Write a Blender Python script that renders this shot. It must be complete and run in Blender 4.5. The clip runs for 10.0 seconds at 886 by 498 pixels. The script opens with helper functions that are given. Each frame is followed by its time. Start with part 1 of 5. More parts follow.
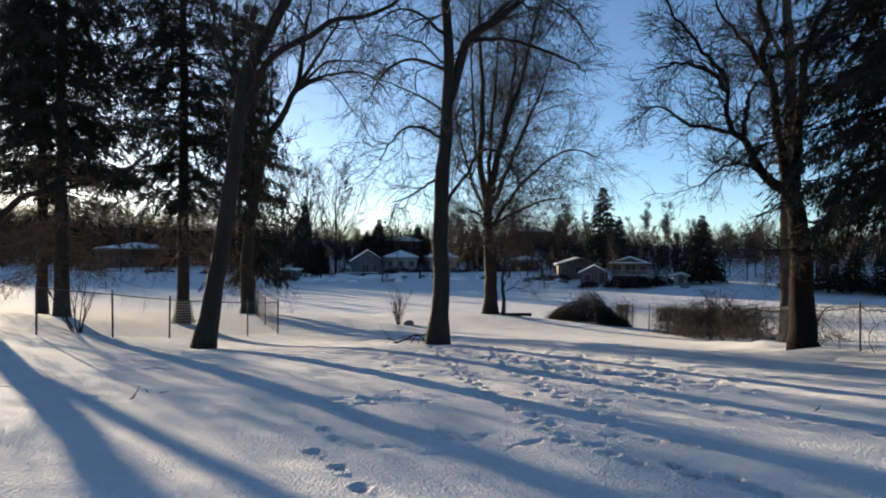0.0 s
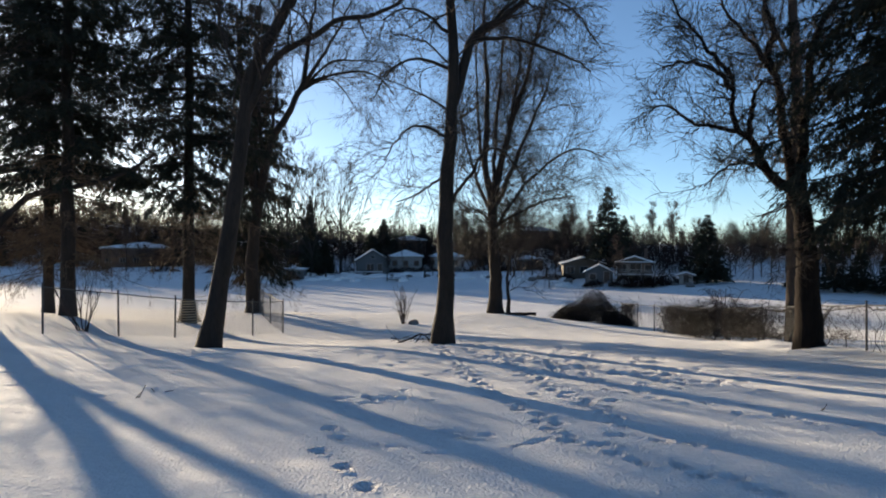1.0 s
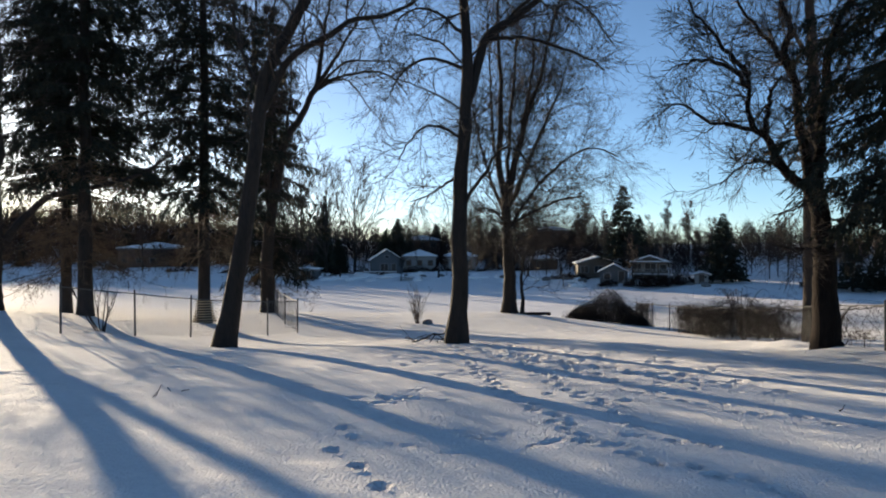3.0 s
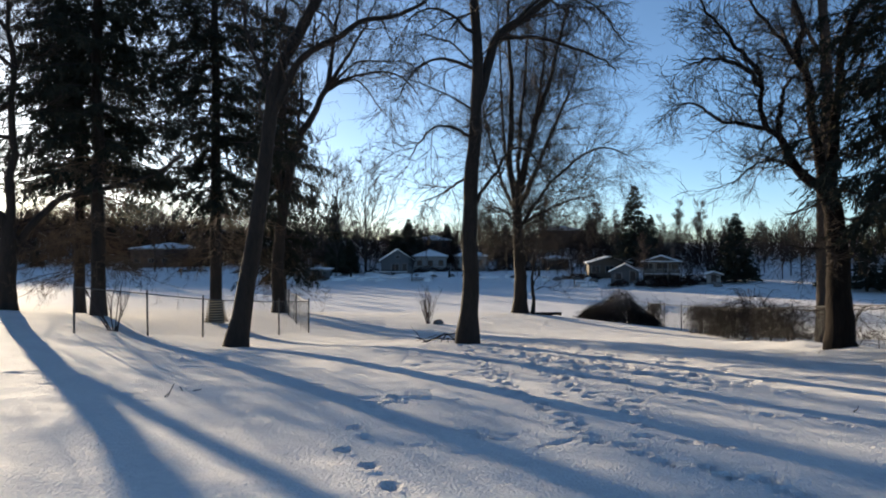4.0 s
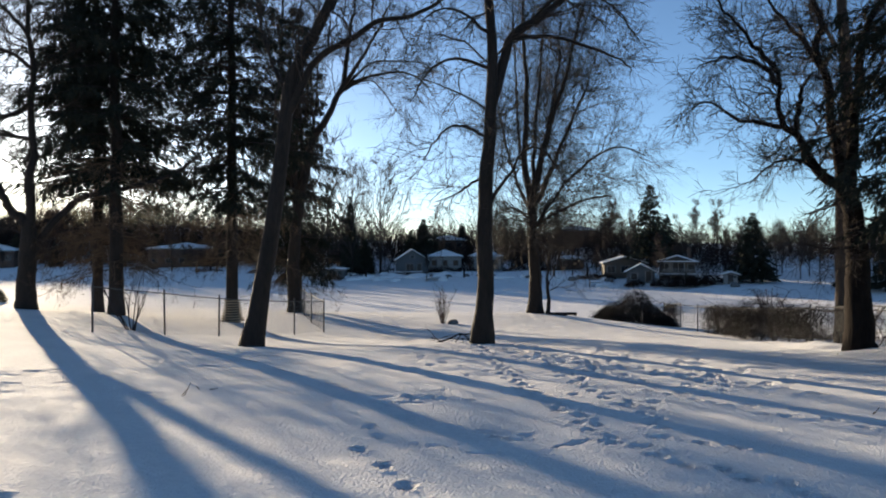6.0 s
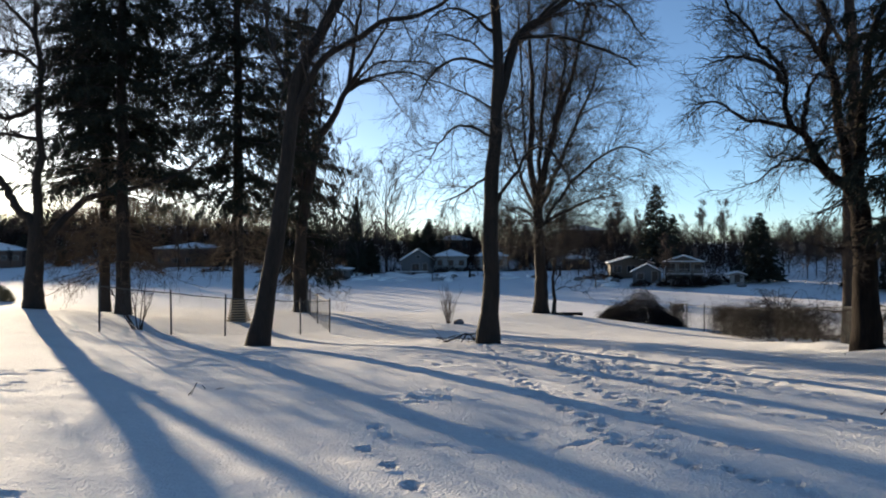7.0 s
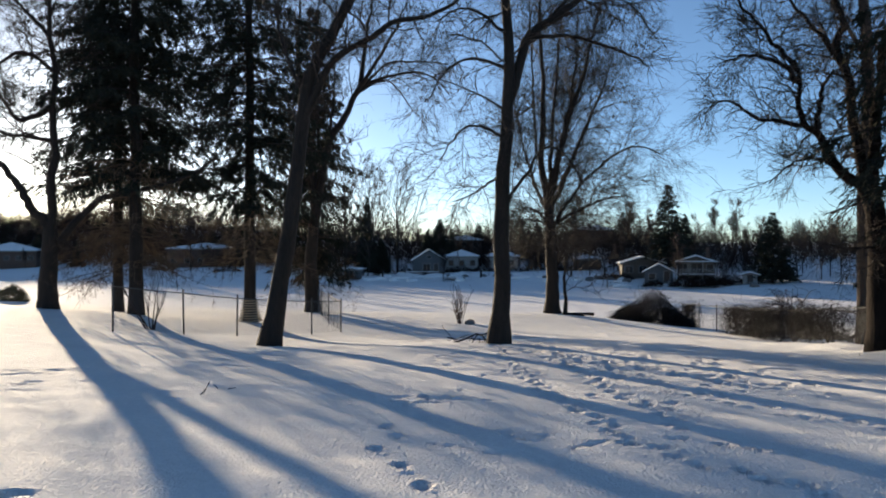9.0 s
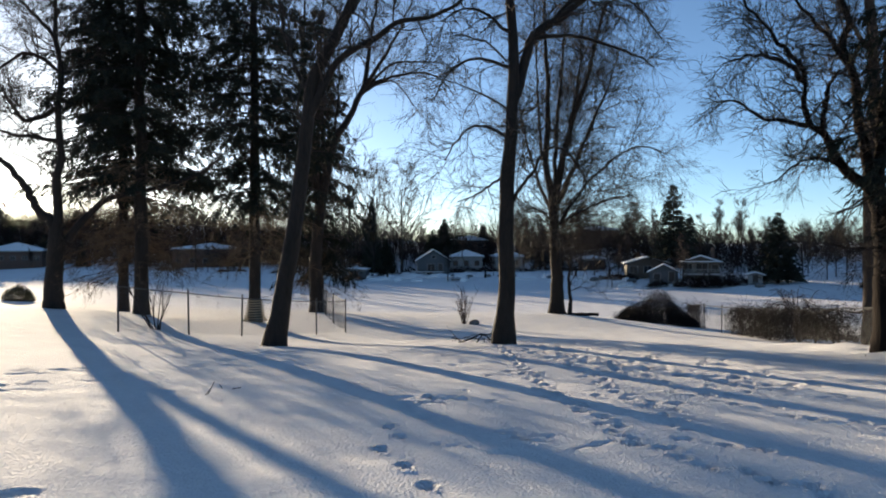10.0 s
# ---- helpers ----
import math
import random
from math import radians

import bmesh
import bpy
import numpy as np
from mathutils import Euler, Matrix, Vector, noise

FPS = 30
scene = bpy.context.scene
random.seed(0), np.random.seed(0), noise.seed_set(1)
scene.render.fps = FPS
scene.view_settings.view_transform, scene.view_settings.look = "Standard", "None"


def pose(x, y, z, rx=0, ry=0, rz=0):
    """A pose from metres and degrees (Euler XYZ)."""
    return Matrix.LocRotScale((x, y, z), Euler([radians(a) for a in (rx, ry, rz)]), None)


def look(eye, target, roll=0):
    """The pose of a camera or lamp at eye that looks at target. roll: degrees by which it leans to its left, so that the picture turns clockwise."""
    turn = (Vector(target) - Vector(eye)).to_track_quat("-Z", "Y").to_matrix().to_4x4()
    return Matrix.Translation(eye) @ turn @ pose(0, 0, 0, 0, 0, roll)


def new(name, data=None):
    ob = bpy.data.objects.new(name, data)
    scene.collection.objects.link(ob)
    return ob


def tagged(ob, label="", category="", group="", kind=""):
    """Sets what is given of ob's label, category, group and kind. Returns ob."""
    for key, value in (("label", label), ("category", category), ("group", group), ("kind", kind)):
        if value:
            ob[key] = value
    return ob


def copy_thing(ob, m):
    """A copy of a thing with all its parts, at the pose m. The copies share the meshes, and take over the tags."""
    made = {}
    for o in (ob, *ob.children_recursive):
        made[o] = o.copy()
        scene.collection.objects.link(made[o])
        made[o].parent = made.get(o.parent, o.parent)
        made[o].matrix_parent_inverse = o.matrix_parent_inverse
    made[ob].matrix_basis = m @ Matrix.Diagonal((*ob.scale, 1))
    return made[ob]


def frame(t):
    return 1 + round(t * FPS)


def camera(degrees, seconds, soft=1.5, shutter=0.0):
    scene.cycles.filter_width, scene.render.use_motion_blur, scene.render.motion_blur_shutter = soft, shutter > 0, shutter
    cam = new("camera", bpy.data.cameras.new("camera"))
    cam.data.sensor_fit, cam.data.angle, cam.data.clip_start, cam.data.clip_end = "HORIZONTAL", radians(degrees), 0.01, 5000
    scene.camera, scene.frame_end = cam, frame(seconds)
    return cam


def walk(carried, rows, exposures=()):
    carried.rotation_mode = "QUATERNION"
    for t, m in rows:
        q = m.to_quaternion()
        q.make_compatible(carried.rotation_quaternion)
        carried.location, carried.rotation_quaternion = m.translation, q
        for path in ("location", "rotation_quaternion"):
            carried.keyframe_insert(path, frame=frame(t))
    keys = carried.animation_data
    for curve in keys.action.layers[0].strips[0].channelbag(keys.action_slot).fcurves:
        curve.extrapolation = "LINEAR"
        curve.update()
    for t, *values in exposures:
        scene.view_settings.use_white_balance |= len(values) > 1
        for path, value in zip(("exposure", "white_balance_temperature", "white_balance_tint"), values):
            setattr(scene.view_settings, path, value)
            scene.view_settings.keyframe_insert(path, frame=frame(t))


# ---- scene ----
# A pan from one spot at the top of a snowy garden: the camera turns to its left.
cam = camera(62.2, 10.0, soft=1.95)
EYE = 1.7
EXPO, KELVIN, TINT = 1.86, 6820.0, 6.0
TURNS = [
    (0.0, 0.000, 0.000, 0.000), (0.5, 0.183, -0.018, -0.005), (1.0, 0.375, -0.052, 0.026), (1.5, 0.540, -0.070, 0.055),
    (2.0, 0.776, -0.073, 0.060), (2.5, 1.069, -0.073, 0.084), (4.0, 2.286, -0.064, 0.190), (4.5, 2.600, -0.064, 0.192),
    (5.0, 2.894, -0.063, 0.198), (5.5, 3.189, -0.062, 0.198), (7.0, 3.886, -0.072, 0.185), (7.5, 4.119, -0.064, 0.196),
    (8.0, 4.322, -0.062, 0.204), (8.5, 4.528, -0.062, 0.208), (9.0, 4.743, -0.057, 0.215), (9.5, 4.930, -0.053, 0.212),
    (10.0, 5.094, -0.044, 0.214),
]
walk(cam, [(t, pose(0, 0, EYE, 90 + pitch, roll, yaw)) for t, yaw, pitch, roll in TURNS], [(0.0, EXPO, KELVIN, TINT), (10.0, EXPO, KELVIN, TINT)])

# ---- light: low winter sun ahead on the left, clear sky ----
SUN_LEFT, SUN_UP, SUN_POWER, SKY_POWER = 35.4, 6.9, 3.4, 0.06
world = bpy.data.worlds.new("sky")
scene.world = world
world.use_nodes = True
wn = world.node_tree.nodes
sky = wn.new("ShaderNodeTexSky")
sky.sky_type, sky.sun_disc = "NISHITA", False
sky.sun_elevation, sky.sun_rotation = radians(SUN_UP), radians(-SUN_LEFT)
sky.air_density, sky.dust_density, sky.ozone_density = 0.53, 0.25, 2.2
wn["Background"].inputs["Strength"].default_value = SKY_POWER
world.node_tree.links.new(sky.outputs[0], wn["Background"].inputs[0])
sun = new("sun", bpy.data.lights.new("sun", "SUN"))
sun.data.energy, sun.data.angle, sun.data.color = SUN_POWER, radians(0.45), (1.0, 0.81, 0.6)
sx, sy = -math.sin(radians(SUN_LEFT)), math.cos(radians(SUN_LEFT))
sun.matrix_world = look((sx * 300, sy * 300, 300 * math.tan(radians(SUN_UP))), (0, 0, 0))


# ---- materials ----
def material(name, base, dark=None, scale=6.0, rough=0.8, bump=0.3, stretch=(1, 1, 1), fine=40.0, metal=0.0, spec=0.3, vary=0.0, space="Object"):
    """A surface with blotches at one scale, grain at another and a bump from both."""
    m = bpy.data.materials.new(name)
    m.use_nodes = True
    n, k = m.node_tree.nodes, m.node_tree.links
    p = n["Principled BSDF"]
    p.inputs["Roughness"].default_value, p.inputs["Metallic"].default_value = rough, metal
    p.inputs["Specular IOR Level"].default_value = spec
    tc, mp = n.new("ShaderNodeTexCoord"), n.new("ShaderNodeMapping")
    mp.inputs["Scale"].default_value = stretch
    k.new(tc.outputs[space], mp.inputs[0])
    big, small = n.new("ShaderNodeTexNoise"), n.new("ShaderNodeTexNoise")
    for tex, s in ((big, scale), (small, fine)):
        tex.inputs["Scale"].default_value, tex.inputs["Detail"].default_value = s, 4
        k.new(mp.outputs[0], tex.inputs["Vector"])
    add = n.new("ShaderNodeMath")
    add.operation = "ADD"
    k.new(big.outputs[0], add.inputs[0]), k.new(small.outputs[0], add.inputs[1])
    ramp = n.new("ShaderNodeValToRGB")
    ramp.color_ramp.elements[0].position, ramp.color_ramp.elements[1].position = 0.35, 0.65
    dark = dark or tuple(c * 0.6 for c in base)
    ramp.color_ramp.elements[0].color, ramp.color_ramp.elements[1].color = (*dark, 1), (*base, 1)
    half = n.new("ShaderNodeMath")
    half.operation, half.inputs[1].default_value = "MULTIPLY", 0.5
    k.new(add.outputs[0], half.inputs[0]), k.new(half.outputs[0], ramp.inputs[0])
    colour = ramp.outputs[0]
    if vary:
        info, hsv, rng_ = n.new("ShaderNodeObjectInfo"), n.new("ShaderNodeHueSaturation"), n.new("ShaderNodeMapRange")
        rng_.inputs["To Min"].default_value, rng_.inputs["To Max"].default_value = 1 - vary, 1 + vary
        k.new(info.outputs["Random"], rng_.inputs[0]), k.new(rng_.outputs[0], hsv.inputs["Value"]), k.new(colour, hsv.inputs["Color"])
        colour = hsv.outputs[0]
    k.new(colour, p.inputs["Base Color"])
    if bump:
        b = n.new("ShaderNodeBump")
        b.inputs["Strength"].default_value, b.inputs["Distance"].default_value = bump, 0.02
        k.new(add.outputs[0], b.inputs["Height"]), k.new(b.outputs[0], p.inputs["Normal"])
    return m


def snow_material():
    """Old crusted snow: faint grey blotches, wind ripples and grain in the bump."""
    m = material("snow", (0.88, 0.87, 0.86), (0.76, 0.755, 0.76), scale=0.7, rough=0.8, bump=0.0, fine=14.0, spec=0.006)
    n, k = m.node_tree.nodes, m.node_tree.links
    p, tc = n["Principled BSDF"], n.new("ShaderNodeTexCoord")
    last = None
    for s, strength, dist in ((1.6, 0.15, 0.03), (5.0, 0.25, 0.025), (15.0, 0.7, 0.028), (36.0, 1.0, 0.03)):
        tex, b = n.new("ShaderNodeTexNoise"), n.new("ShaderNodeBump")
        tex.inputs["Scale"].default_value, tex.inputs["Detail"].default_value = s, 3
        k.new(tc.outputs["Object"], tex.inputs["Vector"])
        b.inputs["Strength"].default_value, b.inputs["Distance"].default_value = strength, dist
        k.new(tex.outputs[0], b.inputs["Height"])
        if last:
            k.new(last, b.inputs["Normal"])
        last = b.outputs[0]
    k.new(last, p.inputs["Normal"])
    return m


SNOW = snow_material()
BARK = material("bark", (0.03, 0.0225, 0.0185), (0.012, 0.0095, 0.008), scale=5, fine=30, rough=0.9, bump=0.9, stretch=(1, 1, 0.18))
BARK_PALE = material("pale_bark", (0.075, 0.053, 0.04), (0.03, 0.022, 0.018), scale=5, fine=26, rough=0.9, bump=0.7, stretch=(1, 1, 0.2))
TWIG = material("twig", (0.044, 0.033, 0.027), (0.026, 0.02, 0.017), scale=3, fine=20, rough=0.85, bump=0.0)
TWIG_RED = material("reddish_twig", (0.055, 0.034, 0.028), (0.03, 0.02, 0.017), scale=3, fine=20, rough=0.85, bump=0.0)
NEEDLE = material("spruce_needles", (0.036, 0.039, 0.03), (0.018, 0.021, 0.016), scale=1.5, fine=9, rough=0.8, bump=0.0, vary=0.2, spec=0.04)
DEAD = material("dead_spruce_twigs", (0.13, 0.085, 0.05), (0.05, 0.035, 0.024), scale=2, fine=11, rough=0.9, bump=0.0)
# BARK again for the fence-side oak, with the crowns' shade put into its colour
BARK_SHADED = material("shaded_furrowed_bark", (0.02, 0.0145, 0.012), (0.007, 0.0055, 0.005), scale=5, fine=26, rough=0.95, bump=1.0, stretch=(1, 1, 0.16), spec=0.1)
BRUSH = material("brush_twig", (0.032, 0.022, 0.019), (0.018, 0.013, 0.012), scale=0.2, fine=3, rough=0.9, bump=0.0, spec=0.05)
# vine brown lowered almost to black: the shade over the hedge is in the colour
VINE = material("shaded_dry_vine", (0.013, 0.008, 0.008), (0.006, 0.004, 0.004), scale=2, fine=13, rough=0.9, bump=0.0)
STRAW = material("dry_grass", (0.13, 0.095, 0.07), (0.07, 0.05, 0.04), scale=3, fine=20, rough=0.9, bump=0.0)
STEEL = material("galvanised_steel", (0.16, 0.16, 0.155), (0.1, 0.1, 0.1), scale=8, fine=60, rough=0.55, metal=0.6, bump=0.1)
DARKSTEEL = material("weathered_post", (0.08, 0.08, 0.08), (0.05, 0.05, 0.05), scale=8, fine=60, rough=0.8, metal=0.0, bump=0.1)
ROCK = material("rock", (0.2, 0.19, 0.18), (0.1, 0.1, 0.1), scale=3, fine=20, rough=0.9, bump=0.8)


# ---- mesh helpers ----
def mesh_of(name, verts, faces, mat, parent=None, label="", smooth=False):
    me = bpy.data.meshes.new(name)
    me.from_pydata(verts, [], faces)
    me.materials.append(mat)
    if smooth:
        me.shade_smooth()
    me.update()
    ob = new(name, me)
    if parent:
        ob.parent = parent
    if label:
        tagged(ob, label=label)
    return ob


def part(name, bm, mat, parent=None, label=""):
    me = bpy.data.meshes.new(name)
    bm.to_mesh(me)
    bm.free()
    me.materials.append(mat)
    ob = new(name, me)
    if parent:
        ob.parent = parent
    if label:
        tagged(ob, label=label)
    return ob


def thing(name, m, label, category, group="", kind=""):
    ob = new(name)
    ob.matrix_world = m
    return tagged(ob, label, category, group, kind)


def box(bm, x0, x1, y0, y1, z0, z1, bevel=0.0):
    r = bmesh.ops.create_cube(bm, size=1.0)
    bmesh.ops.scale(bm, verts=r["verts"], vec=(x1 - x0, y1 - y0, z1 - z0))
    bmesh.ops.translate(bm, verts=r["verts"], vec=((x0 + x1) / 2, (y0 + y1) / 2, (z0 + z1) / 2))
    if bevel:
        bmesh.ops.bevel(bm, geom=list({e for v in r["verts"] for e in v.link_edges}), offset=bevel, segments=2, affect="EDGES", profile=0.5)
    return bm


def unit(v):
    return v / np.maximum(np.linalg.norm(v, axis=-1, keepdims=True), 1e-9)


def tubes(points, radii, sides):
    """Tapered tubes along N polylines of K points: vertices and quads."""
    n, k, _ = points.shape
    tan = unit(np.gradient(points, axis=1))
    ref = np.where(np.abs(tan[:, :1, 2:]) > 0.8, np.array([1.0, 0, 0]), np.array([0, 0, 1.0]))
    a = unit(np.cross(tan, np.broadcast_to(ref, tan.shape)))
    b = np.cross(tan, a)
    ang = np.arange(sides) * 2 * np.pi / sides
    ring = points[:, :, None] + radii[:, :, None, None] * (np.cos(ang)[None, None, :, None] * a[:, :, None] + np.sin(ang)[None, None, :, None] * b[:, :, None])
    base = (np.arange(n) * k * sides)[:, None, None] + (np.arange(k - 1) * sides)[None, :, None]
    s = np.arange(sides)[None, None]
    s1 = (np.arange(sides)[None, None] + 1) % sides
    faces = np.stack([base + s, base + s1, base + s1 + sides, base + s + sides], -1)
    return ring.reshape(-1, 3), faces.reshape(-1, 4)


def join(chunks):
    verts, faces, off = [], [], 0
    for v, f in chunks:
        verts.append(v)
        faces += (f + off).tolist()
        off += len(v)
    return np.concatenate(verts).tolist(), faces


def resample(pts, k):
    """A smooth curve through a few points (Catmull-Rom), cut into k points."""
    p = np.array(pts, float)
    if len(p) > 2:
        q = np.vstack([2 * p[0] - p[1], p, 2 * p[-1] - p[-2]])
        u = np.linspace(0, 1, 6, endpoint=False)[:, None]
        segs = [0.5 * (2 * q[i] + (q[i + 1] - q[i - 1]) * u + (2 * q[i - 1] - 5 * q[i] + 4 * q[i + 1] - q[i + 2]) * u ** 2
                       + (3 * q[i] - q[i - 1] - 3 * q[i + 1] + q[i + 2]) * u ** 3) for i in range(1, len(q) - 2)]
        p = np.vstack(segs + [p[-1:]])
    d = np.r_[0, np.cumsum(np.linalg.norm(np.diff(p, axis=0), axis=1))]
    t = np.linspace(0, d[-1], k)
    return np.stack([np.interp(t, d, p[:, i]) for i in range(3)], -1)


def grow(rng, P, R, count, length, angle, k=5, start=0.25, wiggle=0.2, up=0.05, thin=0.55, rmin=0.006, rmax=0.1, tip=0.5, by_parent=True):
    """count children on each of the parents: polylines and radii."""
    n, kp, _ = P.shape
    i = np.repeat(np.arange(n), count)  # count: one number, or one for each parent
    t = rng.uniform(start, 1.0, len(i))
    f = t * (kp - 1)
    j = np.minimum(f.astype(int), kp - 2)
    w = (f - j)[:, None]
    at = P[i, j] * (1 - w) + P[i, j + 1] * w
    tan = unit(P[i, j + 1] - P[i, j])
    rad = R[i, j] * (1 - w[:, 0]) + R[i, j + 1] * w[:, 0]
    side = unit(np.cross(tan, rng.normal(size=tan.shape)))
    a = np.radians(rng.normal(angle, 12, len(i)))[:, None]
    d = np.cos(a) * tan + np.sin(a) * side
    plen = np.linalg.norm(np.diff(P, axis=1), axis=2).sum(1)[i] if by_parent else 1.0
    ln = plen * length * rng.uniform(0.5, 1.15, len(i)) * (1.15 - 0.55 * t)
    r0 = np.clip(rad * thin, rmin, rmax)
    pts = [at]
    for s in range(k - 1):
        d = unit(d + rng.normal(size=d.shape) * wiggle + np.array([0, 0, up]))
        pts.append(pts[-1] + d * (ln / (k - 1))[:, None])
    Q = np.stack(pts, 1)
    fall = np.linspace(1, tip, k)[None]
    return Q, np.maximum(r0[:, None] * fall, rmin * 0.6)


def crown_mesh(name, levels, mat, parent, sides=3):
    return mesh_of(name, *join([tubes(P, R, sides) for P, R in levels]), mat, parent)


# ---- the ground: a garden that falls to a frozen lake, and the far bank ----
LAKE = -4.8


def smooth01(a):
    a = np.clip(a, 0, 1)
    return a * a * (3 - 2 * a)


def shore(x):
    return np.interp(x, [-400, -150, -80, -20, 5, 10, 18, 26, 32, 41, 53, 90, 200], [260, 190, 158, 141, 136, 130, 122, 112, 109, 104, 97, 84, 70])


# spot heights of the garden: x, y, z
SPOTS = np.array([
    (0, 0, 0), (-9, 2, 0.08), (9, 2, 0), (0, 6, -0.12), (-7, 8, -0.1), (9, 9, -0.3), (0, 12, -0.36), (-10.3, 18.6, -0.47), (-8.6, 22.7, -1.05),
    (-6.3, 28, -1.53), (-6.2, 18.8, -0.85), (-0.2, 18.7, -0.74), (-10.2, 29, -1.24), (-16.2, 29.7, -0.92), (-13.4, 25.8, -0.66), (-10.2, 38, -1.6), (-15.4, 23.7, -0.3),
    (-23.3, 33.1, -0.75), (-24, 20, 0), (-2, 32, -1.6), (8.8, 18, -0.89), (10.5, 26.5, -1.68), (10.1, 36, -2.34), (2.5, 38, -1.66), (17, 20, -1.0),
    (20, 36, -2.6), (0, 52, -3.5), (-14, 52, -2.9), (14, 52, -3.8), (-30, 52, -2.6)], float)


def spot_weights():
    n = len(SPOTS)
    d = np.sqrt(((SPOTS[:, None, :2] - SPOTS[None, :, :2]) ** 2).sum(-1) + 9.0)
    one = np.c_[np.ones(n), SPOTS[:, :2]]
    m = np.block([[d, one], [one.T, np.zeros((3, 3))]])
    return np.linalg.solve(m, np.r_[SPOTS[:, 2], np.zeros(3)])


SPOT_W = spot_weights()


def height(x, y):
    """The ground's height without small relief: garden, lake and far bank."""
    x, y = np.broadcast_arrays(np.asarray(x, float), np.asarray(y, float))
    cx, cy = np.clip(x, -32, 24), np.clip(y, -4, 55)
    near = SPOT_W[-3] + SPOT_W[-2] * cx + SPOT_W[-1] * cy
    for (px, py, _), w in zip(SPOTS, SPOT_W):
        near = near + w * np.sqrt((cx - px) ** 2 + (cy - py) ** 2 + 9.0)
    near = near + (LAKE - near) * smooth01((y - 44) / 30)
    s = y - shore(x)
    far = LAKE + np.interp(s, [0, 3, 12, 40, 90, 130, 400], [0, 0.8, 1.25, 2.6, 7.0, 8.0, 8.0])
    # the wooded hill to the west
    far = far + smooth01((-x - 80) / 55) * np.interp(s, [30, 75, 140], [0, 7.5, 10])
    return np.where(s > 0, far, near)


def ground_z(x, y):
    return float(height(x, y))


def ground_sheet():
    def steps(*spans):
        out = []
        for a, b, d in spans:
            out += list(np.arange(a, b, d))
        return np.array(out)
    xs = steps((-3000, -600, 300), (-600, -120, 24), (-120, -40, 5), (-40, -14, 0.8), (-14, -5, 0.16), (-5, -2.4, 0.08), (-2.4, 4.6, 0.05), (4.6, 6.5, 0.08), (6.5, 14, 0.16), (14, 40, 0.8), (40, 120, 4), (120, 600, 24), (600, 3001, 300))
    ys = steps((-600, -60, 90), (-60, -4, 4), (-4, 4, 0.5), (4, 11, 0.05), (11, 13, 0.08), (13, 18, 0.085), (18, 24, 0.16), (24, 45, 0.6), (45, 90, 2.0), (90, 180, 3.0), (180, 420, 10), (420, 4001, 300))
    X, Y = np.meshgrid(xs, ys)
    Z = height(X, Y)
    rng = np.random.default_rng(5)
    near = np.exp(-((Y - 12) / 26) ** 2) * (np.abs(X) < 40)
    # wind-shaped relief: low swells and fine ripples
    for k in range(14):
        w = 0.5 * 1.35 ** k * 0.5
        a, p = rng.uniform(0, np.pi), rng.uniform(0, 6.3)
        Z += near * 0.012 / (1 + k * 0.9) * np.sin((X * np.cos(a) + Y * np.sin(a)) * w + p)
    for k in range(36):
        lam = rng.uniform(0.28, 1.0)
        a, p = rng.normal(1.1, 0.7), rng.uniform(0, 6.3)
        Z += near * 0.0015 * lam * (1 + 1.6 * smooth01((Y - 9) / 5) * smooth01((X + 3) / 3)) * (1 + 0.6 * np.sin(X * 0.7 + k) * np.sin(Y * 0.5 + 2 * k)) * np.sin((X * np.cos(a) + Y * np.sin(a)) * 6.283 / lam + p)
    # a low drift along the fence
    Z += 0.16 * np.exp(-((X - 9.3) / 1.1) ** 2) * smooth01((Y - 13) / 3) * smooth01((27 - Y) / 6) * (1 + 0.4 * np.sin(Y * 1.9) * np.sin(X * 2.3))
    # footprints: pits with a low rim
    for px, py, ang, ln, wd, deep in prints():
        ln, wd = 0.85 * ln, 0.84 * wd
        m = np.where((np.abs(xs - px) < 0.8))[0]
        n = np.where((np.abs(ys - py) < 0.8))[0]
        if not len(m) or not len(n):
            continue
        sl = (slice(n[0], n[-1] + 1), slice(m[0], m[-1] + 1))
        dx, dy = X[sl] - px, Y[sl] - py
        u = (dx * math.cos(ang) + dy * math.sin(ang)) / ln
        v = (-dx * math.sin(ang) + dy * math.cos(ang)) / wd
        r = np.sqrt(u * u + v * v)
        Z[sl] += -deep * np.exp(-r ** 6) + deep * 0.24 * np.exp(-((r - 1.35) / 0.26) ** 2)
    verts = np.stack([X, Y, Z], -1).reshape(-1, 3)
    w = len(xs)
    i = (np.arange(len(ys) - 1)[:, None] * w + np.arange(w - 1)[None]).ravel()
    faces = np.stack([i, i + 1, i + 1 + w, i + w], -1)
    ob = mesh_of("ground", verts, faces, SNOW, smooth=True)
    return tagged(ob, "crusted white snow over a sloping garden and a frozen lake", "ground", kind="structure")


